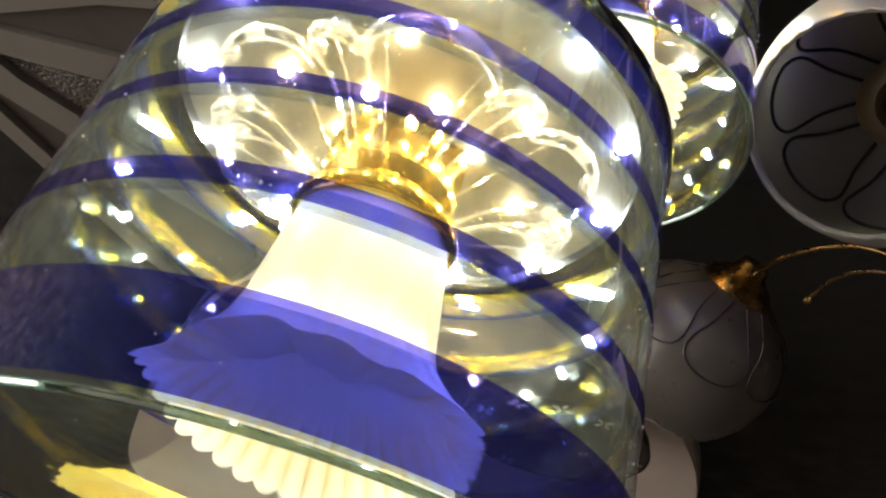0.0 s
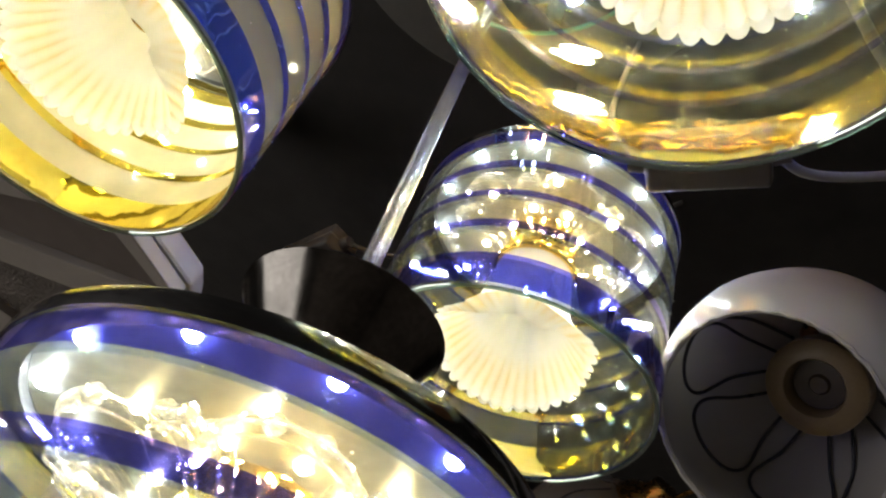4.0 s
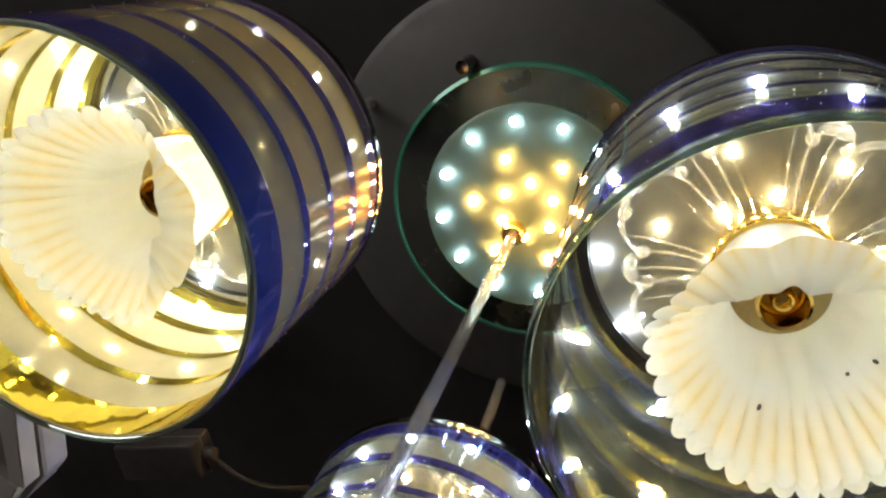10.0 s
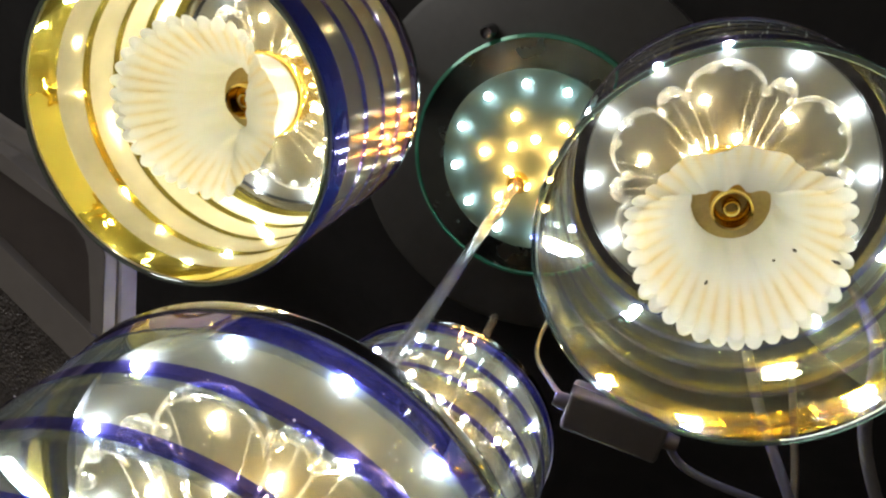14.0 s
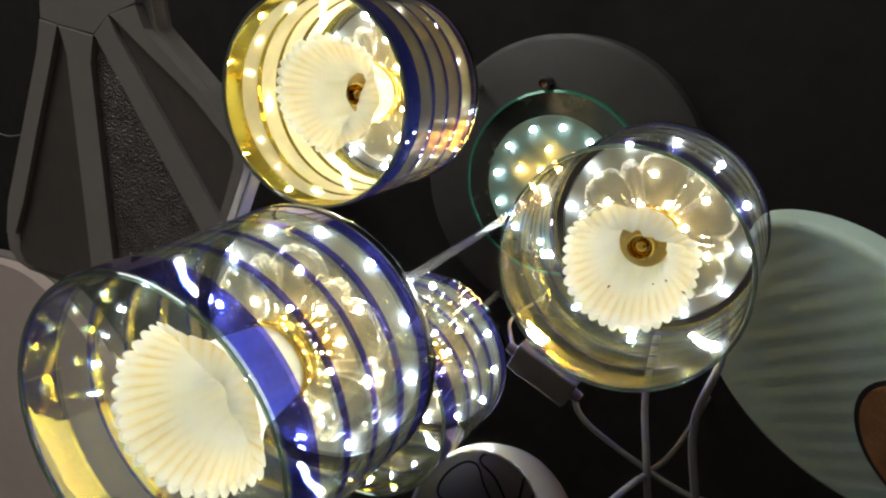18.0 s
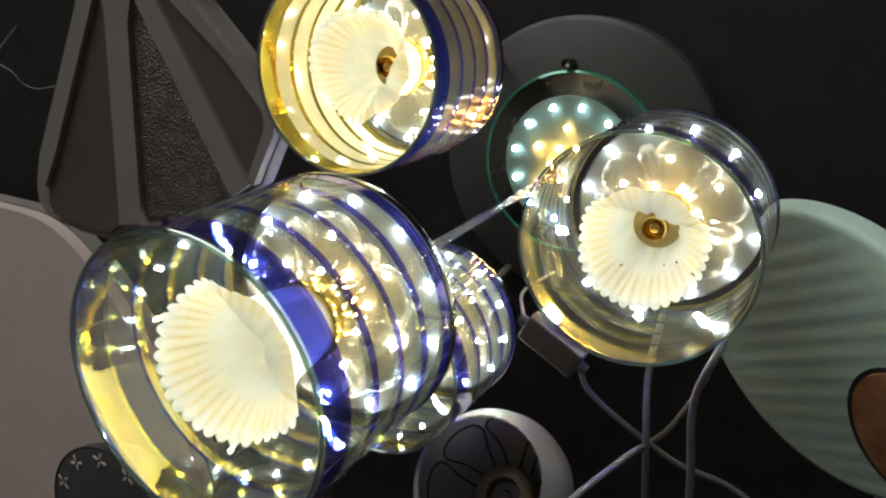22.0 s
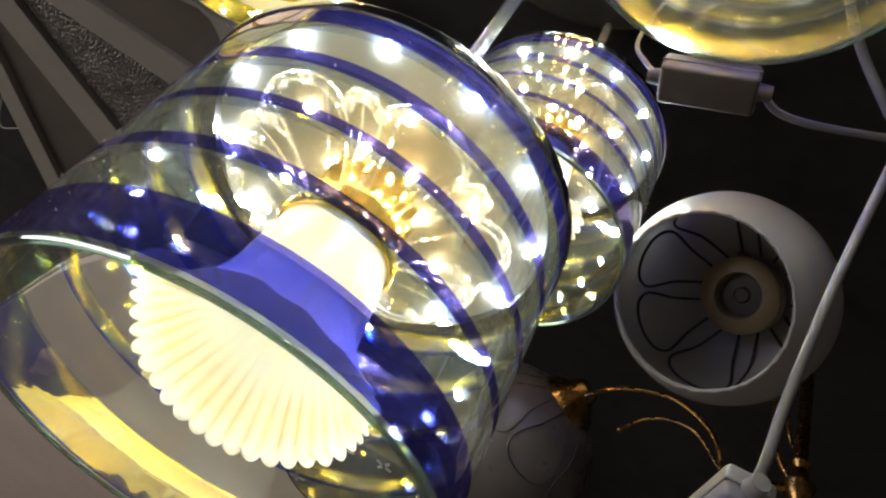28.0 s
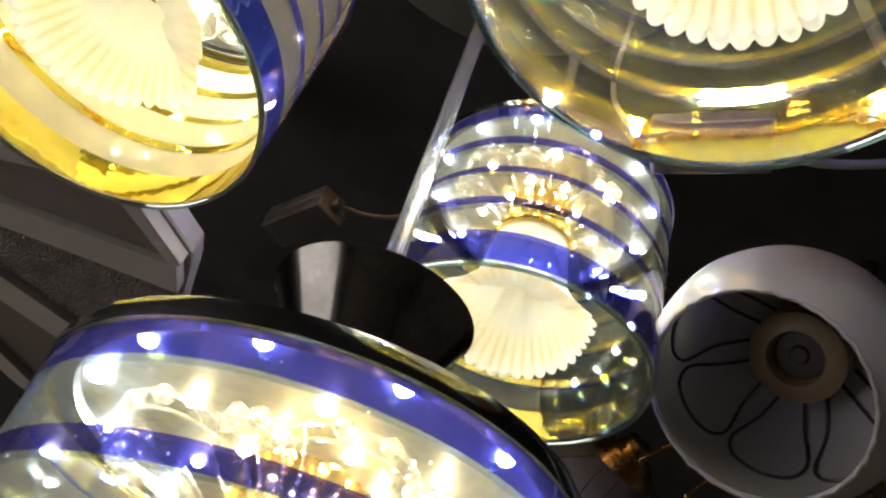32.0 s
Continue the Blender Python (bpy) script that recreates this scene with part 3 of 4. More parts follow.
def pendant(x, y, z, tx, ty, phase, turn, frosted, label, hang, chips=()):
    spin = Vector((0, 0, 1)).rotation_difference(Vector((math.tan(radians(tx)), math.tan(radians(ty)), 1)))
    m = Matrix.Translation((x, y, z)) @ spin.to_matrix().to_4x4()
    lamp = thing("pendant_lamp", m, label, "pendant lamp", "pendant lamps of one cluster")
    wall = part("glass_shade", ME["frost_shade" if frosted else "glass_shade"], lamp, None, "satin glass cylinder" if frosted else "clear glass cylinder")
    part("inner_wall", ME["frost_inner" if frosted else "inner_wall"], wall)
    tagged(part("dust", ME["dust"], wall, pose(0, 0, 0, 0, 0, 3 * phase), "fine dust specks on the glass"), kind="stuff")
    part("rim", ME["rim"], wall, None, "polished glass rim")
    part("base_band", ME["satin_base_band" if frosted else "base_band"], wall, None, "wide iridescent blue band")
    part("base_lining", ME["satin_base_lining" if frosted else "base_lining"], wall, None, "band's golden inner side")
    for n in range(len(STRIPES)):
        part("stripe", ME[("satin_stripe%d" if frosted else "stripe%d") % n], wall, None, "iridescent blue stripe")
        part("stripe_lining", ME[("satin_lining%d" if frosted else "lining%d") % n], wall, None, "stripe's golden inner side")
    cap = part("cap", ME["cap"], lamp, None, "black chrome lid")
    part("cap_lining", ME["cap_lining"], cap)
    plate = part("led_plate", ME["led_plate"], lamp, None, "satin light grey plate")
    leds(plate, 0, 0, H_LED + 0.0011, phase)
    dish = part("flower_dish", ME["flower"], lamp, pose(0, 0, 0, 0, 0, phase), "clear pressed glass flower")
    part("edge_bead", ME["edge_bead"], dish, None, "scalloped glass edge")
    part("foot_bead", ME["foot_bead"], dish, pose(0, 0, 0) @ Matrix.Diagonal((0.975, 0.975, 1, 1)), "lower line of the scalloped edge")
    for n in range(6):
        for q in range(5):
            part("vein", ME["vein%d_%d" % (n, q)], dish)
        for off in (-22, -27, -33, -38, -6, 6):
            a = PETAL + n * math.pi / 3 + radians(off)
            x2, y2, z2 = flower_point(0.93 if off < -20 else 0.95, a, 0.0004)
            part("notch_drop", ME["notch_drop"], dish, pose(x2, y2, z2, 20 * n, 30, math.degrees(a)))
    part("crown", ME["crown"], part("collar", ME["collar"], lamp, None, "brass collar"), None, "fluted brass crown")
    shell = part("shell_shade", ME["shell"], lamp, pose(0, 0, 0, 0, 0, turn), "frosted white shell-shaped glass")
    for u, a, wide in chips:
        x2, y2, z2 = shell_point(u, a, 0.0018)
        part("chip", ME["chip"], shell, pose(x2, y2, z2, 30, 20, math.degrees(a)) @ Matrix.Diagonal((wide, 0.6, 0.6, 1)), "dark chip in the glass")
    sock = part("socket", ME["socket"], lamp, None, "empty brass socket")
    part("contact", ME["contact"], sock)
    part("neck_floor", ME["neck_floor"], sock)
    part("funnel", ME["funnel"], lamp, None, "black chrome funnel")
    top = m.inverted() @ Vector(hang)
    part("cable", mesh_of("cable", tube([(0, 0, 0.103), (0, 0, 0.135), top], 0.0028, 12, 6), CABLE_CLEAR), lamp, None, "clear plastic-sleeved cable")
    return lamp


pendant(-0.0360, 0.1375, 2.2269, -0.74, -0.88, 17.0, 93, False, "lowest pendant lamp of clear glass with blue stripes", (-0.0425, 0.1372, 2.6260))
pendant(-0.1499, 0.1313, 2.4187, -0.13, 1.29, 15.0, 161, True, "pendant lamp of satin glass with iridescent blue stripes", (-0.1420, 0.1310, 2.6390))
pendant(0.0143, 0.0349, 2.4116, -0.27, 1.28, 16.5, 46, False, "pendant lamp of clear glass seen lit from below", (0.0080, 0.0460, 2.6390), ((0.70, 0.42, 1.3), (0.66, -1.1, 1.0), (0.97, -1.25, 2.0), (0.62, -0.75, 0.6)))
pendant(0.0076, 0.2287, 2.4276, 0.64, -0.24, 11.0, 90, False, "pendant lamp of clear glass beside a white bowl shade", (0.0050, 0.2200, 2.6390))

# ---- ceiling canopy with its lit mirror disc ----
cx, cy = -0.0442, 0.1228
canopy = thing("canopy", pose(cx, cy, 2.6275), "round white ceiling canopy with a lit mirror disc", "ceiling canopy")
part("plate", mesh_of("plate", lathe([(0.0, 0.012), (0.108, 0.012), (0.1125, 0.016), (0.1125, 0.0375), (0.0, 0.0375)], 96), CANOPY_PAINT), canopy, None, "white painted plate with shade put into its colour")
part("mirror_disc", mesh_of("mirror_disc", lathe([(0.0, 0.0045), (0.0700, 0.0045), (0.0700, 0.0115), (0.0, 0.0115)], 96), MIRROR), canopy, None, "mirror glass disc")
part("glass_edge", mesh_of("glass_edge", lathe([(0.0704, 0.0030), (0.0722, 0.0040), (0.0722, 0.0118), (0.0704, 0.0118)], 96, True), GREEN_EDGE), canopy, None, "green glass edge")
disc = part("diffuser", mesh_of("diffuser", lathe([(0.0, 0.0012), (0.0520, 0.0012), (0.0535, 0.0025), (0.0530, 0.0042), (0.0, 0.0042)], 72), DIFFUSER), canopy, None, "pale cyan frosted disc")
leds(disc, 0, 0, -0.0005, 16.5, 0.0455, 0.0283, 0.0142, "_dim")
part("cable_gland", mesh_of("cable_gland", lathe([(0.0, -0.004), (0.0050, -0.004), (0.0066, -0.001), (0.0066, 0.0012)], 24), BRASS), canopy, pose(0.0018, 0.0144, 0))
part("screw", mesh_of("screw", lathe([(0.0, -0.004), (0.0032, -0.0035), (0.0040, -0.001), (0.0040, 0.012)], 20), CHROME), canopy, pose(-0.0665, -0.0400, 0), "chrome screw")


# ---- other lamps on show ----
PANEL_DARK = solid("smoked_panel", (0.100, 0.086, 0.077), 0.45, 0.0, 0.12, 12.0)
PANEL_FRAME = solid("grey_lacquered_frame", (0.245, 0.227, 0.207), 0.5, 0.0, 0.06, 20.0)
CRACKLE, _nt, _out = material("crackled_glass_panel")
_p = node(_nt, "ShaderNodeBsdfPrincipled", Roughness=0.10, Metallic=0.35)
_tc = _nt.nodes.new("ShaderNodeTexCoord")
_cells = node(_nt, "ShaderNodeTexVoronoi", Scale=620.0)
_nt.links.new(_tc.outputs["Object"], _cells.inputs["Vector"])
_, _tone = noise_ramp(_nt, 90.0, 0.7, 1.3)
_shade = _nt.nodes.new("ShaderNodeVectorMath")
_shade.operation = "SCALE"
_shade.inputs[0].default_value = (0.16, 0.148, 0.138)
_nt.links.new(_tone.outputs[0], _shade.inputs["Scale"])
_nt.links.new(_shade.outputs[0], _p.inputs["Base Color"])
_bump = node(_nt, "ShaderNodeBump", Strength=1.0, Distance=0.0012)
_nt.links.new(_cells.outputs["Distance"], _bump.inputs["Height"])
_nt.links.new(_bump.outputs[0], _p.inputs["Normal"])
_nt.links.new(_p.outputs[0], _out.inputs[0])
PINK_ACRYL = solid("pinkish_white_acrylic", (0.62, 0.53, 0.485), 0.45, 0.0, 0.05, 8.0)
GREEN_ACRYL = solid("greenish_white_acrylic", (0.50, 0.66, 0.57), 0.5, 0.0, 0.05, 10.0)
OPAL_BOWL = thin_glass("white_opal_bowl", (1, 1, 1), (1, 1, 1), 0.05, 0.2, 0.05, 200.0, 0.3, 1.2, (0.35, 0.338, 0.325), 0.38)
# bowl seen from outside: its shade is put into a darker base colour
SHADED_BOWL = solid("shaded_opal_bowl", (0.078, 0.070, 0.063), 0.35, 0.0, 0.06, 40.0)
# near-black brown that paints the shade inside the lamp holder's hole
HOLE_SHADE = solid("hole_shade_brown", (0.035, 0.024, 0.014), 0.5)
BEIGE_PLASTIC = solid("beige_plastic", (0.078, 0.066, 0.054), 0.45, 0.0, 0.06, 50.0)
DARK_METAL = solid("dark_grey_metal", (0.07, 0.068, 0.066), 0.4, 0.3, 0.12, 40.0)
PALE_INLAY = solid("pale_inlay", (0.45, 0.42, 0.4), 0.5)
WOOD = solid("light_beech_wood", (0.34, 0.165, 0.07), 0.45, 0.0, 0.25, 60.0)
OLD_BRASS = solid("antique_brass", (0.21, 0.125, 0.045), 0.28, 1.0, 0.25, 90.0)
COPPER = solid("worn_copper", (0.26, 0.14, 0.075), 0.45, 0.8, 0.3, 140.0)
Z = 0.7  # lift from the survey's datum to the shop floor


def prism(outline, z0, z1, bevel=0.0):
    bm = bmesh.new()
    low = [bm.verts.new((x, y, z0)) for x, y in outline]
    high = [bm.verts.new((x, y, z1)) for x, y in outline]
    bm.faces.new(low)
    bm.faces.new(high)
    for k in range(len(outline)):
        j = (k + 1) % len(outline)
        bm.faces.new((low[k], low[j], high[j], high[k]))
    if bevel:
        bmesh.ops.bevel(bm, geom=bm.edges[:], offset=bevel, segments=2, profile=0.5, affect="EDGES")
    return bm


def rounded(points, n=6):
    out = []
    pts = [Vector(p) for p in points]
    for i in range(len(pts)):
        p0, p1, p2, p3 = pts[i - 1], pts[i], pts[(i + 1) % len(pts)], pts[(i + 2) % len(pts)]
        for k in range(n):
            t = k / n
            out.append(0.5 * (2 * p1 + (p2 - p0) * t + (2 * p0 - 5 * p1 + 4 * p2 - p3) * t * t + (3 * p1 - p0 - 3 * p2 + p3) * t ** 3))
    return out


# fan-shaped panel lamp: pale ribs from one hub, smoked panes between them, a crackled pane in the middle
fan_lamp = thing("panel_lamp", pose(-0.325, 0.245, 1.735 + Z), "fan-shaped grey panel lamp with pale ribs", "ceiling lamp")


def plan(*points):
    return [Vector((x + 0.325, y - 0.245)) for x, y in points]


TRAY = plan((-0.300, 0.185), (-0.345, 0.240), (-0.336, 0.282), (-0.310, 0.325), (-0.273, 0.405), (-0.254, 0.440), (-0.246, 0.452), (-0.237, 0.459), (-0.225, 0.459), (-0.212, 0.451), (-0.192, 0.430), (-0.171, 0.404), (-0.155, 0.345),
            (-0.135, 0.258), (-0.133, 0.246), (-0.152, 0.209), (-0.158, 0.2045), (-0.166, 0.2025), (-0.207, 0.2040), (-0.262, 0.2155), (-0.277, 0.207))
part("tray", mesh_of("tray", prism(TRAY, 0.0085, 0.022, 0.002), PANEL_FRAME, False), fan_lamp, None, "shallow grey tray with rounded corners")
part("stem", mesh_of("stem", lathe([(0.0, 0.022), (0.022, 0.022), (0.022, CEIL - 1.735 - Z), (0.0, CEIL - 1.735 - Z)], 32), PANEL_FRAME), fan_lamp, pose(0.10, 0.07, 0))
for text, mat, edge in (
        ("smoked pane with a rounded corner", PANEL_DARK, plan((-0.311, 0.277), (-0.303, 0.293), (-0.268, 0.363), (-0.236, 0.431), (-0.228, 0.442), (-0.217, 0.444), (-0.200, 0.428), (-0.176, 0.398), (-0.175, 0.377), (-0.293, 0.284))),
        ("crackled glass pane", CRACKLE, plan((-0.2865, 0.2545), (-0.276, 0.270), (-0.167, 0.354), (-0.150, 0.318), (-0.140, 0.268))),
        ("smoked side pane", PANEL_DARK, plan((-0.287, 0.2345), (-0.270, 0.2375), (-0.142, 0.2485), (-0.158, 0.216), (-0.163, 0.211), (-0.170, 0.2085), (-0.209, 0.2135), (-0.268, 0.2295)))):
    part("pane", mesh_of("pane", prism(edge, 0.0045, 0.0082, 0.0004), mat, False), fan_lamp, None, text)
for edge in (plan((-0.325, 0.288), (-0.3115, 0.277), (-0.3035, 0.293), (-0.2685, 0.363), (-0.2475, 0.405), (-0.2365, 0.431), (-0.243, 0.439), (-0.258, 0.418), (-0.285, 0.362), (-0.312, 0.306)),
             plan((-0.311, 0.2765), (-0.293, 0.2835), (-0.174, 0.379), (-0.163, 0.358), (-0.276, 0.2705), (-0.2865, 0.255)),
             plan((-0.2865, 0.254), (-0.138, 0.268), (-0.137, 0.249), (-0.275, 0.238), (-0.287, 0.235)),
             plan((-0.287, 0.234), (-0.268, 0.229), (-0.209, 0.213), (-0.170, 0.208), (-0.1625, 0.2105), (-0.1575, 0.216), (-0.1405, 0.248), (-0.1345, 0.246), (-0.152, 0.2105), (-0.158, 0.2055), (-0.166, 0.2037), (-0.207, 0.2052), (-0.262, 0.2167), (-0.277, 0.212))):
    part("rib", mesh_of("rib", prism(edge, 0.0005, 0.0083, 0.0005), PANEL_FRAME, False), fan_lamp, None, "pale grey rib")
part("hub", mesh_of("hub", prism(plan((-0.3255, 0.2875), (-0.312, 0.2765), (-0.2875, 0.2545), (-0.288, 0.2345), (-0.278, 0.2115), (-0.300, 0.189), (-0.341, 0.241), (-0.333, 0.280)), 0.0012, 0.0083, 0.0005), PANEL_FRAME, False), fan_lamp, None, "pale grey hub plate")

# large pinkish petal-shaped lamp behind the cluster
PINK_EDGE = ((-0.08, 0.585), (0.08, 0.63), (0.186, 0.79), (0.24, 1.00), (0.30, 1.28), (0.24, 1.60), (-0.20, 1.78), (-0.58, 1.66), (-0.66, 1.40), (-0.54, 1.07), (-0.40, 0.80), (-0.325, 0.68), (-0.24, 0.600))


pink = thing("panel_lamp", pose(-0.15, 1.15, 1.85 + Z), "large pinkish white petal-shaped acrylic panel lamp", "ceiling lamp")
rim_line = [p - Vector((-0.15, 1.15)) for p in rounded(PINK_EDGE)]
part("diffuser", mesh_of("diffuser", prism(rim_line, 0.0, 0.014, 0.004), PINK_ACRYL), pink, None, "pinkish white diffuser")
part("tray", mesh_of("tray", prism([p * 1.006 for p in rim_line], 0.0145, 0.030, 0.003), PANEL_FRAME), pink, None, "grey lacquered tray")
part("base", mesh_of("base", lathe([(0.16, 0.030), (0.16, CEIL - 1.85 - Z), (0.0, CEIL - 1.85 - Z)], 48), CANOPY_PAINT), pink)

# perforated dark shade in front of it
dome = thing("perforated_lamp", pose(0.034, 0.662, 1.78 + Z), "dark grey metal lamp with pierced petal border", "ceiling lamp")
shade = part("shade", mesh_of("shade", lathe([(0.085, 0.0), (0.083, 0.012), (0.072, 0.035), (0.040, 0.065), (0.012, 0.085), (0.012, CEIL - 1.78 - Z), (0.0, CEIL - 1.78 - Z)], 72), DARK_METAL), dome, None, "dark metal dome")
part("bottom_disc", mesh_of("bottom_disc", lathe([(0.0, -0.002), (0.082, 0.0), (0.0845, 0.002)], 72), DARK_METAL), dome)
petal = mesh_of("pierced_petal", lathe([(0.0, -0.0012), (0.0016, -0.0010), (0.0022, 0.0)], 10), PALE_INLAY)
for k in range(12):
    a = 2 * math.pi * k / 12
    for q in range(4):
        b = a + math.pi / 2 * q + 0.4
        m = pose(0.072 * math.cos(a) + 0.0055 * math.cos(b), 0.072 * math.sin(a) + 0.0055 * math.sin(b), -0.0008, 0, 0, math.degrees(b)) @ Matrix.Diagonal((1.8, 0.8, 1, 1))
        part("pierced_petal", petal, shade, m)

# greenish tilted disc lamp with a wooden knob
gn = Vector((-0.085, 0.839, -1.0)).normalized()
gm = Matrix.Translation((0.143, 0.014, 1.85 + Z)) @ (-gn).to_track_quat("Z", "Y").to_matrix().to_4x4()
green = thing("disc_lamp", gm, "greenish white ribbed disc lamp with wooden knob", "ceiling lamp")
along = gm.inverted().to_3x3() @ Vector((0.0, 0.765, 0.64))
ridge_turn = math.atan2(along.y, along.x)
waves = lathe([(0.0, 0.0)] + [(0.002 * k, 0.0) for k in range(1, 50)] + [(0.1005, 0.001), (0.102, 0.004), (0.102, 0.014), (0.0, 0.016)], 128)
for v in waves.verts:
    if v.co.z < 0.0005:
        across = v.co.y * math.cos(ridge_turn) - v.co.x * math.sin(ridge_turn)
        v.co.z -= 0.0002 * math.cos(2 * math.pi * across / 0.0135) * min(1.0, (0.1 - v.co.xy.length) / 0.01)
part("diffuser", mesh_of("diffuser", waves, GREEN_ACRYL), green, None, "greenish white diffuser with moulded waves")


def inset_edge(grow):
    """The long oval in the disc, given in plan and laid into the disc's plane."""
    edge = []
    for k in range(40):
        t = 2 * math.pi * k / 40
        u, v = (0.044 + grow) * math.cos(t), (0.027 + grow) * math.sin(t)
        x, y = 0.197 + 0.97 * u - 0.24 * v, -0.010 + 0.24 * u + 0.97 * v
        z = 1.85 + Z - (gn.x * (x - 0.143) + gn.y * (y - 0.014)) / gn.z
        edge.append((gm.inverted() @ Vector((x, y, z))).xy)
    return edge


part("wood_inset", mesh_of("wood_inset", prism(inset_edge(0.0), -0.0012, 0.002, 0.0008), WOOD), green, None, "orange-brown beech inset")
part("inset_rim", mesh_of("inset_rim", prism(inset_edge(0.0030), -0.0006, 0.002, 0.0004), BLACK_LINE), green, None, "dark rim round the wood")
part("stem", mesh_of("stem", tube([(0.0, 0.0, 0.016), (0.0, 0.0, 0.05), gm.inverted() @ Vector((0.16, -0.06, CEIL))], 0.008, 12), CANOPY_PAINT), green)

# brass chandelier with white opal bowls
chand = thing("brass_chandelier", pose(0.20, 0.36, 1.80 + Z), "antique brass chandelier with white opal bowl shades", "chandelier")
base_inv = pose(0.20, 0.36, 1.80 + Z).inverted()
BOWL = [(0.0420, 0.0), (0.0462, 0.005), (0.0508, 0.016), (0.0530, 0.030), (0.0520, 0.044), (0.0470, 0.058), (0.0365, 0.070), (0.0220, 0.078), (0.0120, 0.080)]


def bowl_radius(z, inset):
    for (r0, z0), (r1, z1) in zip(BOWL, BOWL[1:]):
        if z0 <= z <= z1:
            return r0 + (r1 - r0) * (z - z0) / (z1 - z0) - inset
    return 0.012


def wall_at(s):
    i = min(int(s), len(BOWL) - 2)
    (r0, z0), (r1, z1) = BOWL[i], BOWL[i + 1]
    return r0 + (r1 - r0) * (s - i), z0 + (z1 - z0) * (s - i)


def bowl(centre, axis, spin, inside, size=1.0):
    m = base_inv @ Matrix.Translation(centre) @ (-Vector(axis).normalized()).to_track_quat("Z", "Y").to_matrix().to_4x4() @ pose(0, 0, 0, 0, 0, spin) @ Matrix.Scale(size, 4)
    b = part("bowl_shade", mesh_of("bowl_shade", lathe(BOWL + [(r - 0.0016, z - 0.0012) for r, z in BOWL[:0:-1]] + [(0.0408, 0.0003)], 72, True), OPAL_BOWL if inside else SHADED_BOWL), chand, m, "white opal glass bowl with black petal lines" if inside else "opal glass bowl with shade put into its colour and faint lines")
    inset = 0.0022 if inside else -0.0005
    for k in range(8):
        a0 = 2 * math.pi * k / 8
        pts = []
        for s in range(15):
            t = s / 14
            a = a0 + 0.17 * math.cos(math.pi * t) + 0.23 * math.sin(2 * math.pi * t)
            r, z = wall_at(6.9 - 3.1 * math.sin(math.pi * t) ** 0.65)
            pts.append(((r - inset) * math.cos(a), (r - inset) * math.sin(a), z - inset * 0.8))
        part("petal_line", mesh_of("petal_line", tube(pts, 0.0008 if inside else 0.0004, 6, 3), BLACK_LINE), b)
    ring = []
    for s in range(73):
        a = 2 * math.pi * s / 72
        r = bowl_radius(0.0005, 0.0006) + 0.0004 * math.sin(31 * a)
        ring.append((r * math.cos(a), r * math.sin(a), -0.0004 + 0.0007 * math.sin(23 * a)))
    part("worn_rim", mesh_of("worn_rim", tube(ring, 0.0008, 6, 1), OPAL_BOWL), b, None, "chipped glass rim")
    part("lamp_holder", mesh_of("lamp_holder", lathe([(0.0205, 0.066), (0.0205, 0.056), (0.0190, 0.0545), (0.0125, 0.0540), (0.0115, 0.0560), (0.0110, 0.0690), (0.0, 0.0695)], 40), CERAMIC), b, None, "cream porcelain lamp holder")
    # added dark disc stands in for the shade down the holder's hole
    part("socket_hole_shade", mesh_of("socket_hole_shade", lathe([(0.0, 0.0600), (0.0035, 0.0598), (0.0045, 0.0612), (0.0108, 0.0616), (0.0110, 0.0660)], 32), HOLE_SHADE), b, None, "dark brown disc painting the shade in the socket hole")
    part("gallery", mesh_of("gallery", lathe([(0.0, 0.096), (0.008, 0.096), (0.010, 0.090), (0.018, 0.084), (0.021, 0.0785), (0.0125, 0.0772)], 32), OLD_BRASS), b, None, "antique brass gallery")
    return m @ Vector((0, 0, 0.094))


b1 = bowl((0.1028, 0.2070, 1.7344 + Z), (-0.5252, -0.367, -0.7678), -9, True)
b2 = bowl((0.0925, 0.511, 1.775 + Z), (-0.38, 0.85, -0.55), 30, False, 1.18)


def spot(x, y, z):
    """A place in the room, in the chandelier's own axes."""
    return base_inv @ Vector((x, y, z))


joint, body = spot(0.2110, 0.3486, 2.4660), spot(0.2460, 0.3280, 2.4680)
spindle = lathe([(0.0, -0.024), (0.004, -0.022), (0.006, -0.015), (0.004, -0.010), (0.0085, -0.003), (0.010, 0.004), (0.006, 0.010), (0.0042, 0.016), (0.0065, 0.020), (0.0042, 0.024), (0.0042, 0.160), (0.0, 0.160)], 32)
part("hub", mesh_of("hub", spindle, OLD_BRASS), chand, Matrix.Translation(body), "turned brass hub")
part("ceiling_rod", mesh_of("ceiling_rod", tube([body + Vector((0, 0, 0.15)), body + Vector((0, 0, CEIL - 2.468))], 0.006, 12), OLD_BRASS), chand)
reach = body - joint
part("side_arm", mesh_of("side_arm", tube([joint, joint + reach * 0.25, joint + reach * 0.6, body], 0.0030, 12, 4), OLD_BRASS), chand, None, "short brass side arm")
for k, r in ((0.02, 0.0050), (0.16, 0.0042), (0.30, 0.0046), (0.86, 0.0060)):
    ring = lathe([(r * 0.5, -0.0016), (r, -0.0008), (r, 0.0008), (r * 0.5, 0.0016)], 20, True)
    part("arm_ring", mesh_of("arm_ring", ring, OLD_BRASS), chand, Matrix.Translation(joint + reach * k) @ reach.to_track_quat("Z", "Y").to_matrix().to_4x4())
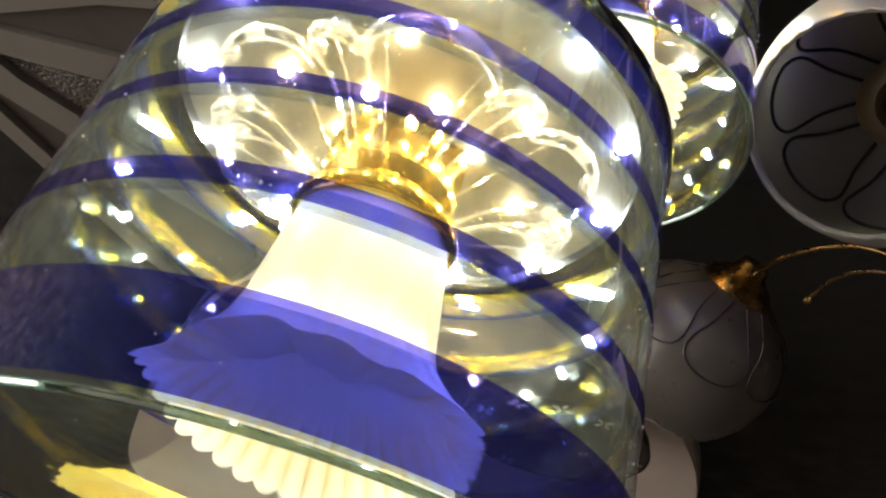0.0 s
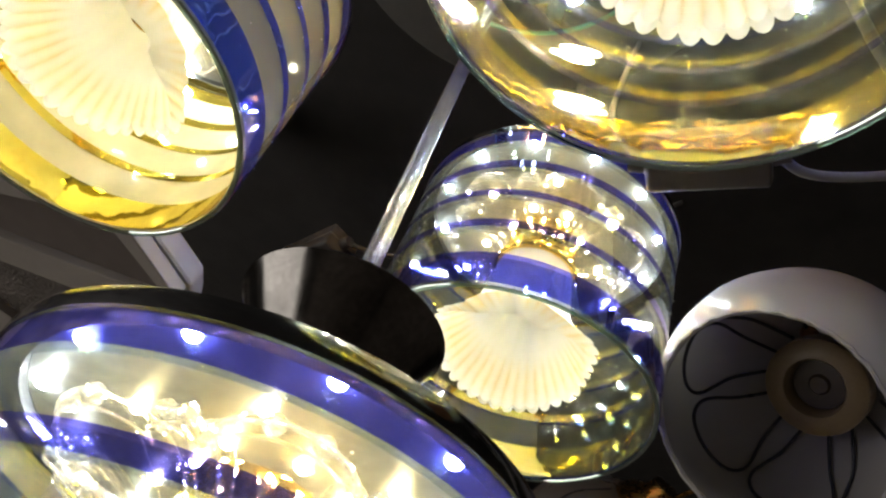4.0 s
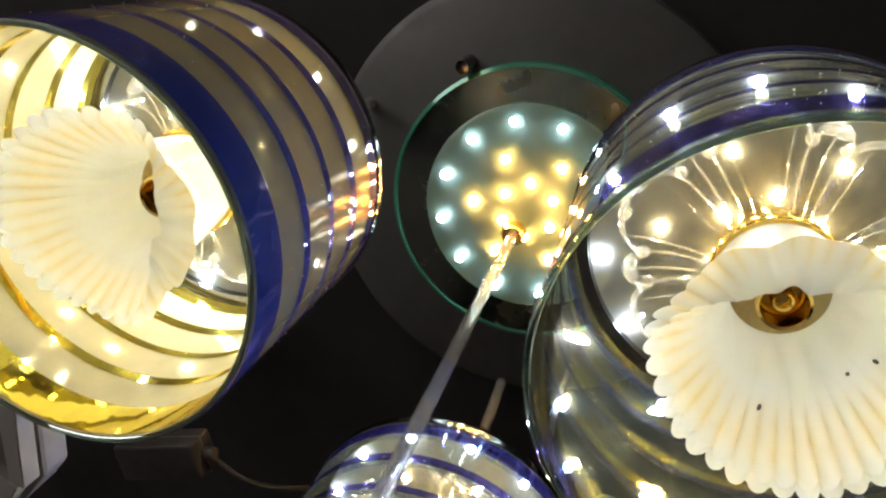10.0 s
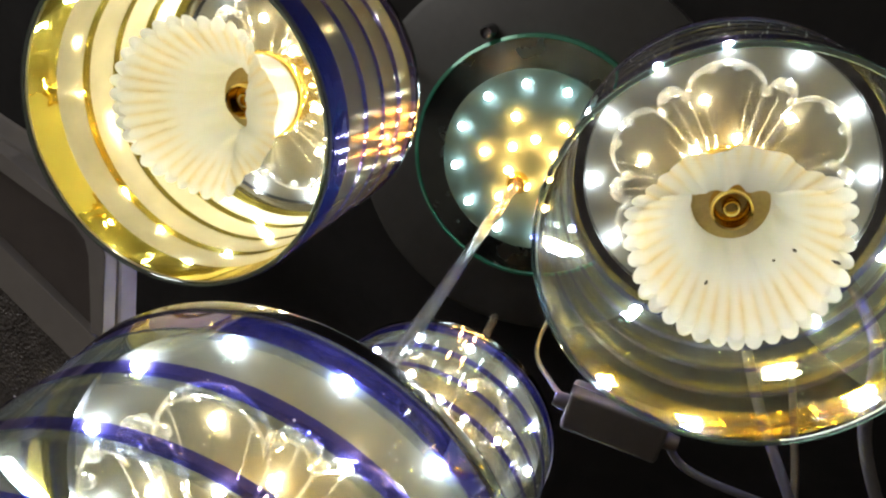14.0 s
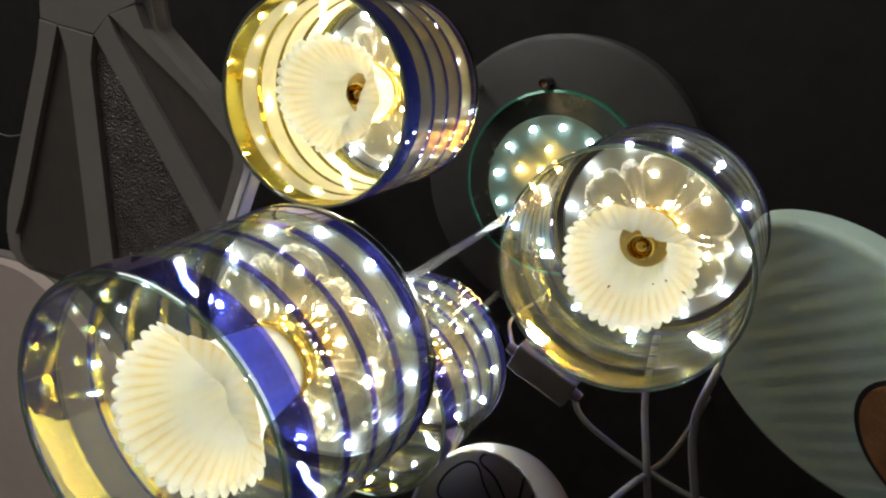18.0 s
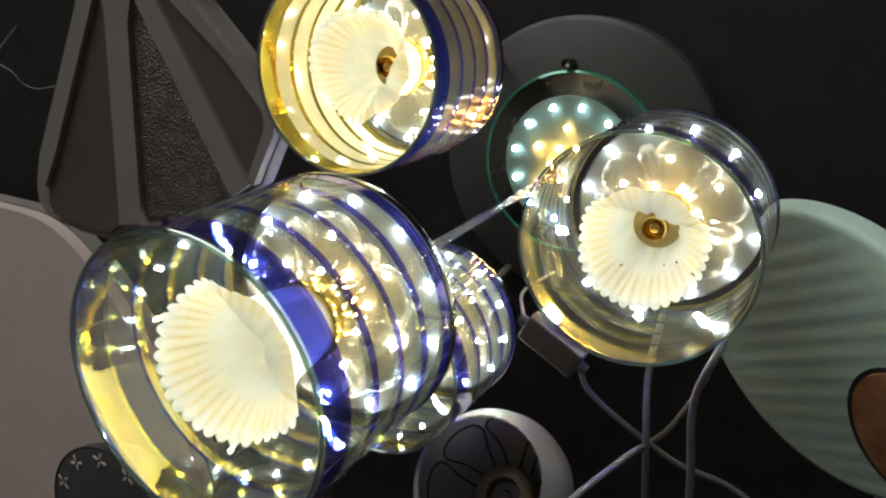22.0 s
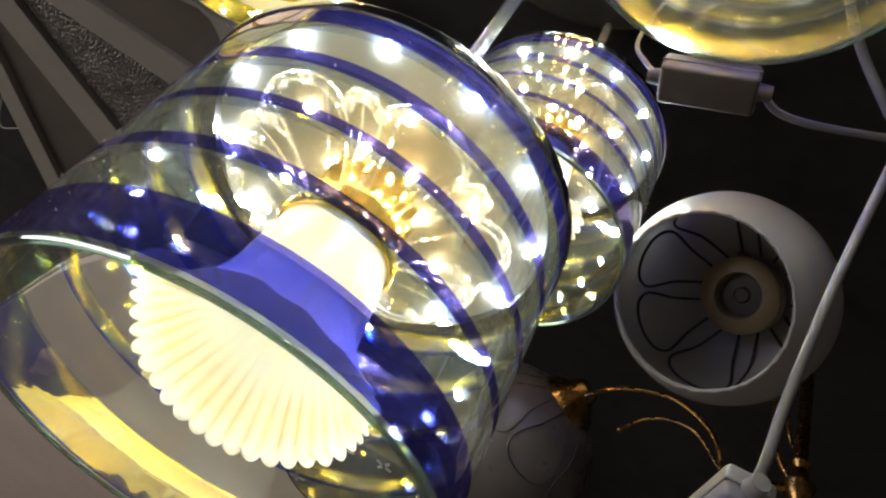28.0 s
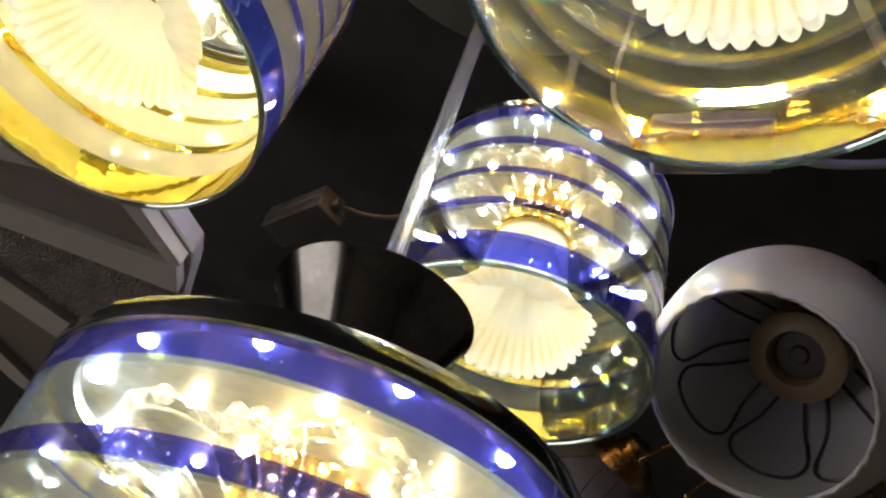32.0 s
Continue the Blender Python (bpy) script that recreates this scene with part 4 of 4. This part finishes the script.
part("wooden_eye", mesh_of("wooden_eye", lathe([(0.0105, -0.003), (0.0112, 0.0), (0.0105, 0.003), (0.0062, 0.003), (0.0056, 0.0), (0.0062, -0.003)], 28, True), WOOD), chand, Matrix.Translation(spot(0.2235, 0.3408, 2.4610)) @ Vector((1.05, 0.35, 0.62)).to_track_quat("Z", "Y").to_matrix().to_4x4() @ Matrix.Diagonal((0.82, 0.92, 0.9, 1)), "light wooden ring")
low = ((0.2119, 0.3480, 2.4618), (0.2059, 0.3516, 2.4412), (0.2020, 0.3540, 2.4235), (0.1998, 0.3553, 2.4149))
back = (0.0055, 0.0045, 0.001)
upper = [spot(*p) for p in ((0.1238, 0.4007, 2.5061), (0.1368, 0.3929, 2.5162), (0.1548, 0.3822, 2.5211), (0.1756, 0.3698, 2.5189), (0.1930, 0.3594, 2.5051), (0.2027, 0.3535, 2.4896), (0.2073, 0.3508, 2.4706))]
for pts, r in (([b2] + upper + [joint], 0.0013),
               ([p + Vector((0.0022, 0.0015, 0.002)) for p in upper] + [joint], 0.0010),
               ([spot(*p) for p in ((0.1500, 0.3850, 2.4843), (0.1624, 0.3776, 2.4974), (0.1765, 0.3692, 2.5007), (0.1891, 0.3617, 2.4964), (0.1975, 0.3567, 2.4858), (0.2042, 0.3526, 2.4740))] + [joint], 0.0009),
               ([spot(*p) for p in low], 0.0015),
               ([spot(*p) + Vector(back) for p in low], 0.0012),
               ([b1, b1 + Vector((0.020, 0.020, 0.015)), spot(0.2310, 0.3367, 2.5207), spot(0.2341, 0.3348, 2.4907), body], 0.0018),
               ([b1 + Vector((0.006, 0.0, 0.0)), b1 + Vector((0.027, 0.020, 0.014)), spot(0.2375, 0.3330, 2.5180), body + Vector((0.004, 0, 0.01))], 0.0013),
               ([body, body + Vector((0.022, 0.004, -0.012)), body + Vector((0.045, 0.0, 0.004)), body + Vector((0.060, -0.01, 0.030))], 0.0018)):
    part("arm", mesh_of("arm", tube(pts, r, 10, 8), OLD_BRASS), chand, None, "thin curved brass arm")
for p in ((0.1500, 0.3850, 2.4843), (0.1998, 0.3553, 2.4149)):
    part("tip_bead", mesh_of("tip_bead", ball(0.0022), OLD_BRASS), chand, Matrix.Translation(spot(*p)))
rose = b1 + Vector((0.0, 0.0, 0.004))
for k in range(4):
    a = 2 * math.pi * k / 4 + 0.6
    d = Vector((math.cos(a), math.sin(a), 0))
    leaf = tube([rose, rose + d * 0.009 + Vector((0, 0, 0.008)), rose + d * 0.019 + Vector((0, 0, 0.007)), rose + d * 0.026 - Vector((0, 0, 0.002)), rose + d * 0.025 - Vector((0, 0, 0.011))], 0.0040, 10, 6)
    part("leaf", mesh_of("leaf", leaf, COPPER), chand, None, "worn copper leaf")
part("rosette", mesh_of("rosette", lathe([(0.0, -0.010), (0.006, -0.008), (0.009, -0.002), (0.006, 0.006), (0.0, 0.009)], 20), COPPER), chand, Matrix.Translation(rose), "worn copper rosette")

# ---- cables and connectors ----
def connector(name, centre, size, turn, tilt, label, bevel=0.002, mat=None):
    c = thing(name, pose(*centre, tilt, 0, turn), label, "connector box")
    part("body", mesh_of("body", box(*size, bevel, 3), mat or WHITE_PLASTIC), c)
    part("seam", mesh_of("seam", box(size[0] + 0.0006, size[1] + 0.0006, 0.0008), CABLE_GREY, False), c)
    for e in (-1, 1):
        part("grommet", mesh_of("grommet", lathe([(0.0, 0.0), (0.004, 0.0), (0.0032, 0.006), (0.0, 0.006)], 16), mat or WHITE_PLASTIC), c, pose(e * size[0] / 2, 0, 0, 0, 90 * e, 0))
    return c


DARK_PLASTIC = solid("greyish_plastic", (0.06, 0.056, 0.054), 0.5, 0.0, 0.06, 50.0)
CABLE_GREY = solid("grey_white_cable", (0.16, 0.155, 0.15), 0.5, 0.0, 0.06, 40.0)


def flex(pts, r, label, mat=None):
    ob = new("cable", mesh_of("cable", tube([(x, y, z + Z) for x, y, z in pts], r, 10, 8), mat or CABLE_GREY))
    return tagged(ob, label, "cable")


connector("connector_box", (0.0525, 0.1385, 1.785 + Z), (0.042, 0.019, 0.014), -24, 0, "beige plastic connector box on a cable", 0.002, BEIGE_PLASTIC)
connector("connector_box", (0.1163, 0.1808, 1.6178 + Z), (0.034, 0.018, 0.014), 84, 0, "white plastic inline switch box on a hanging cable")
connector("transformer_box", (-0.122, 0.338, 1.86 + Z), (0.052, 0.022, 0.018), -46, 0, "dark greyish plastic transformer box under the ceiling", 0.002, DARK_PLASTIC)
flex([(0.073, 0.129, 1.785), (0.085, 0.134, 1.786), (0.104, 0.132, 1.79), (0.137, 0.124, 1.80), (0.160, 0.111, 1.80), (0.182, 0.090, 1.80), (0.215, 0.072, 1.80), (0.255, 0.062, 1.84), (0.300, 0.055, 1.965)], 0.0018, "greyish white cable running from a connector box")
flex([(0.033, 0.147, 1.786), (0.026, 0.153, 1.80), (0.020, 0.17, 1.85), (0.03, 0.19, 1.965)], 0.0012, "thin cable rising from a connector box")
flex([(0.1146, 0.163, 1.6185), (0.1150, 0.158, 1.6300), (0.1160, 0.153, 1.650), (0.1190, 0.135, 1.70), (0.1280, 0.120, 1.76), (0.1400, 0.124, 1.80), (0.155, 0.128, 1.86), (0.165, 0.125, 1.965)], 0.0020, "white cable hanging with an inline switch")
flex([(0.035, 0.075, 1.965), (0.070, 0.085, 1.87), (0.097, 0.100, 1.81), (0.133, 0.118, 1.79), (0.165, 0.139, 1.795), (0.197, 0.159, 1.80), (0.26, 0.197, 1.80), (0.32, 0.23, 1.85), (0.37, 0.26, 1.965)], 0.0023, "greyish white slack cable under the ceiling")
flex([(0.045, 0.055, 1.965), (0.070, 0.040, 1.87), (0.090, 0.040, 1.79), (0.112, 0.068, 1.77), (0.150, 0.092, 1.77), (0.21, 0.13, 1.79), (0.28, 0.16, 1.85), (0.34, 0.19, 1.965)], 0.0024, "white slack cable beside the disc lamp")
flex([(-0.102, 0.318, 1.860), (-0.07, 0.325, 1.87), (-0.02, 0.34, 1.925), (0.03, 0.33, 1.93), (0.09, 0.30, 1.965)], 0.0016, "thin dark grey cable from a transformer box", DARK_PLASTIC)
flex([(-0.520, 0.640, 1.965), (-0.466, 0.616, 1.90), (-0.437, 0.599, 1.895), (-0.416, 0.595, 1.90), (-0.398, 0.569, 1.905), (-0.40, 0.54, 1.965)], 0.0008, "thin white wire loop under the ceiling")
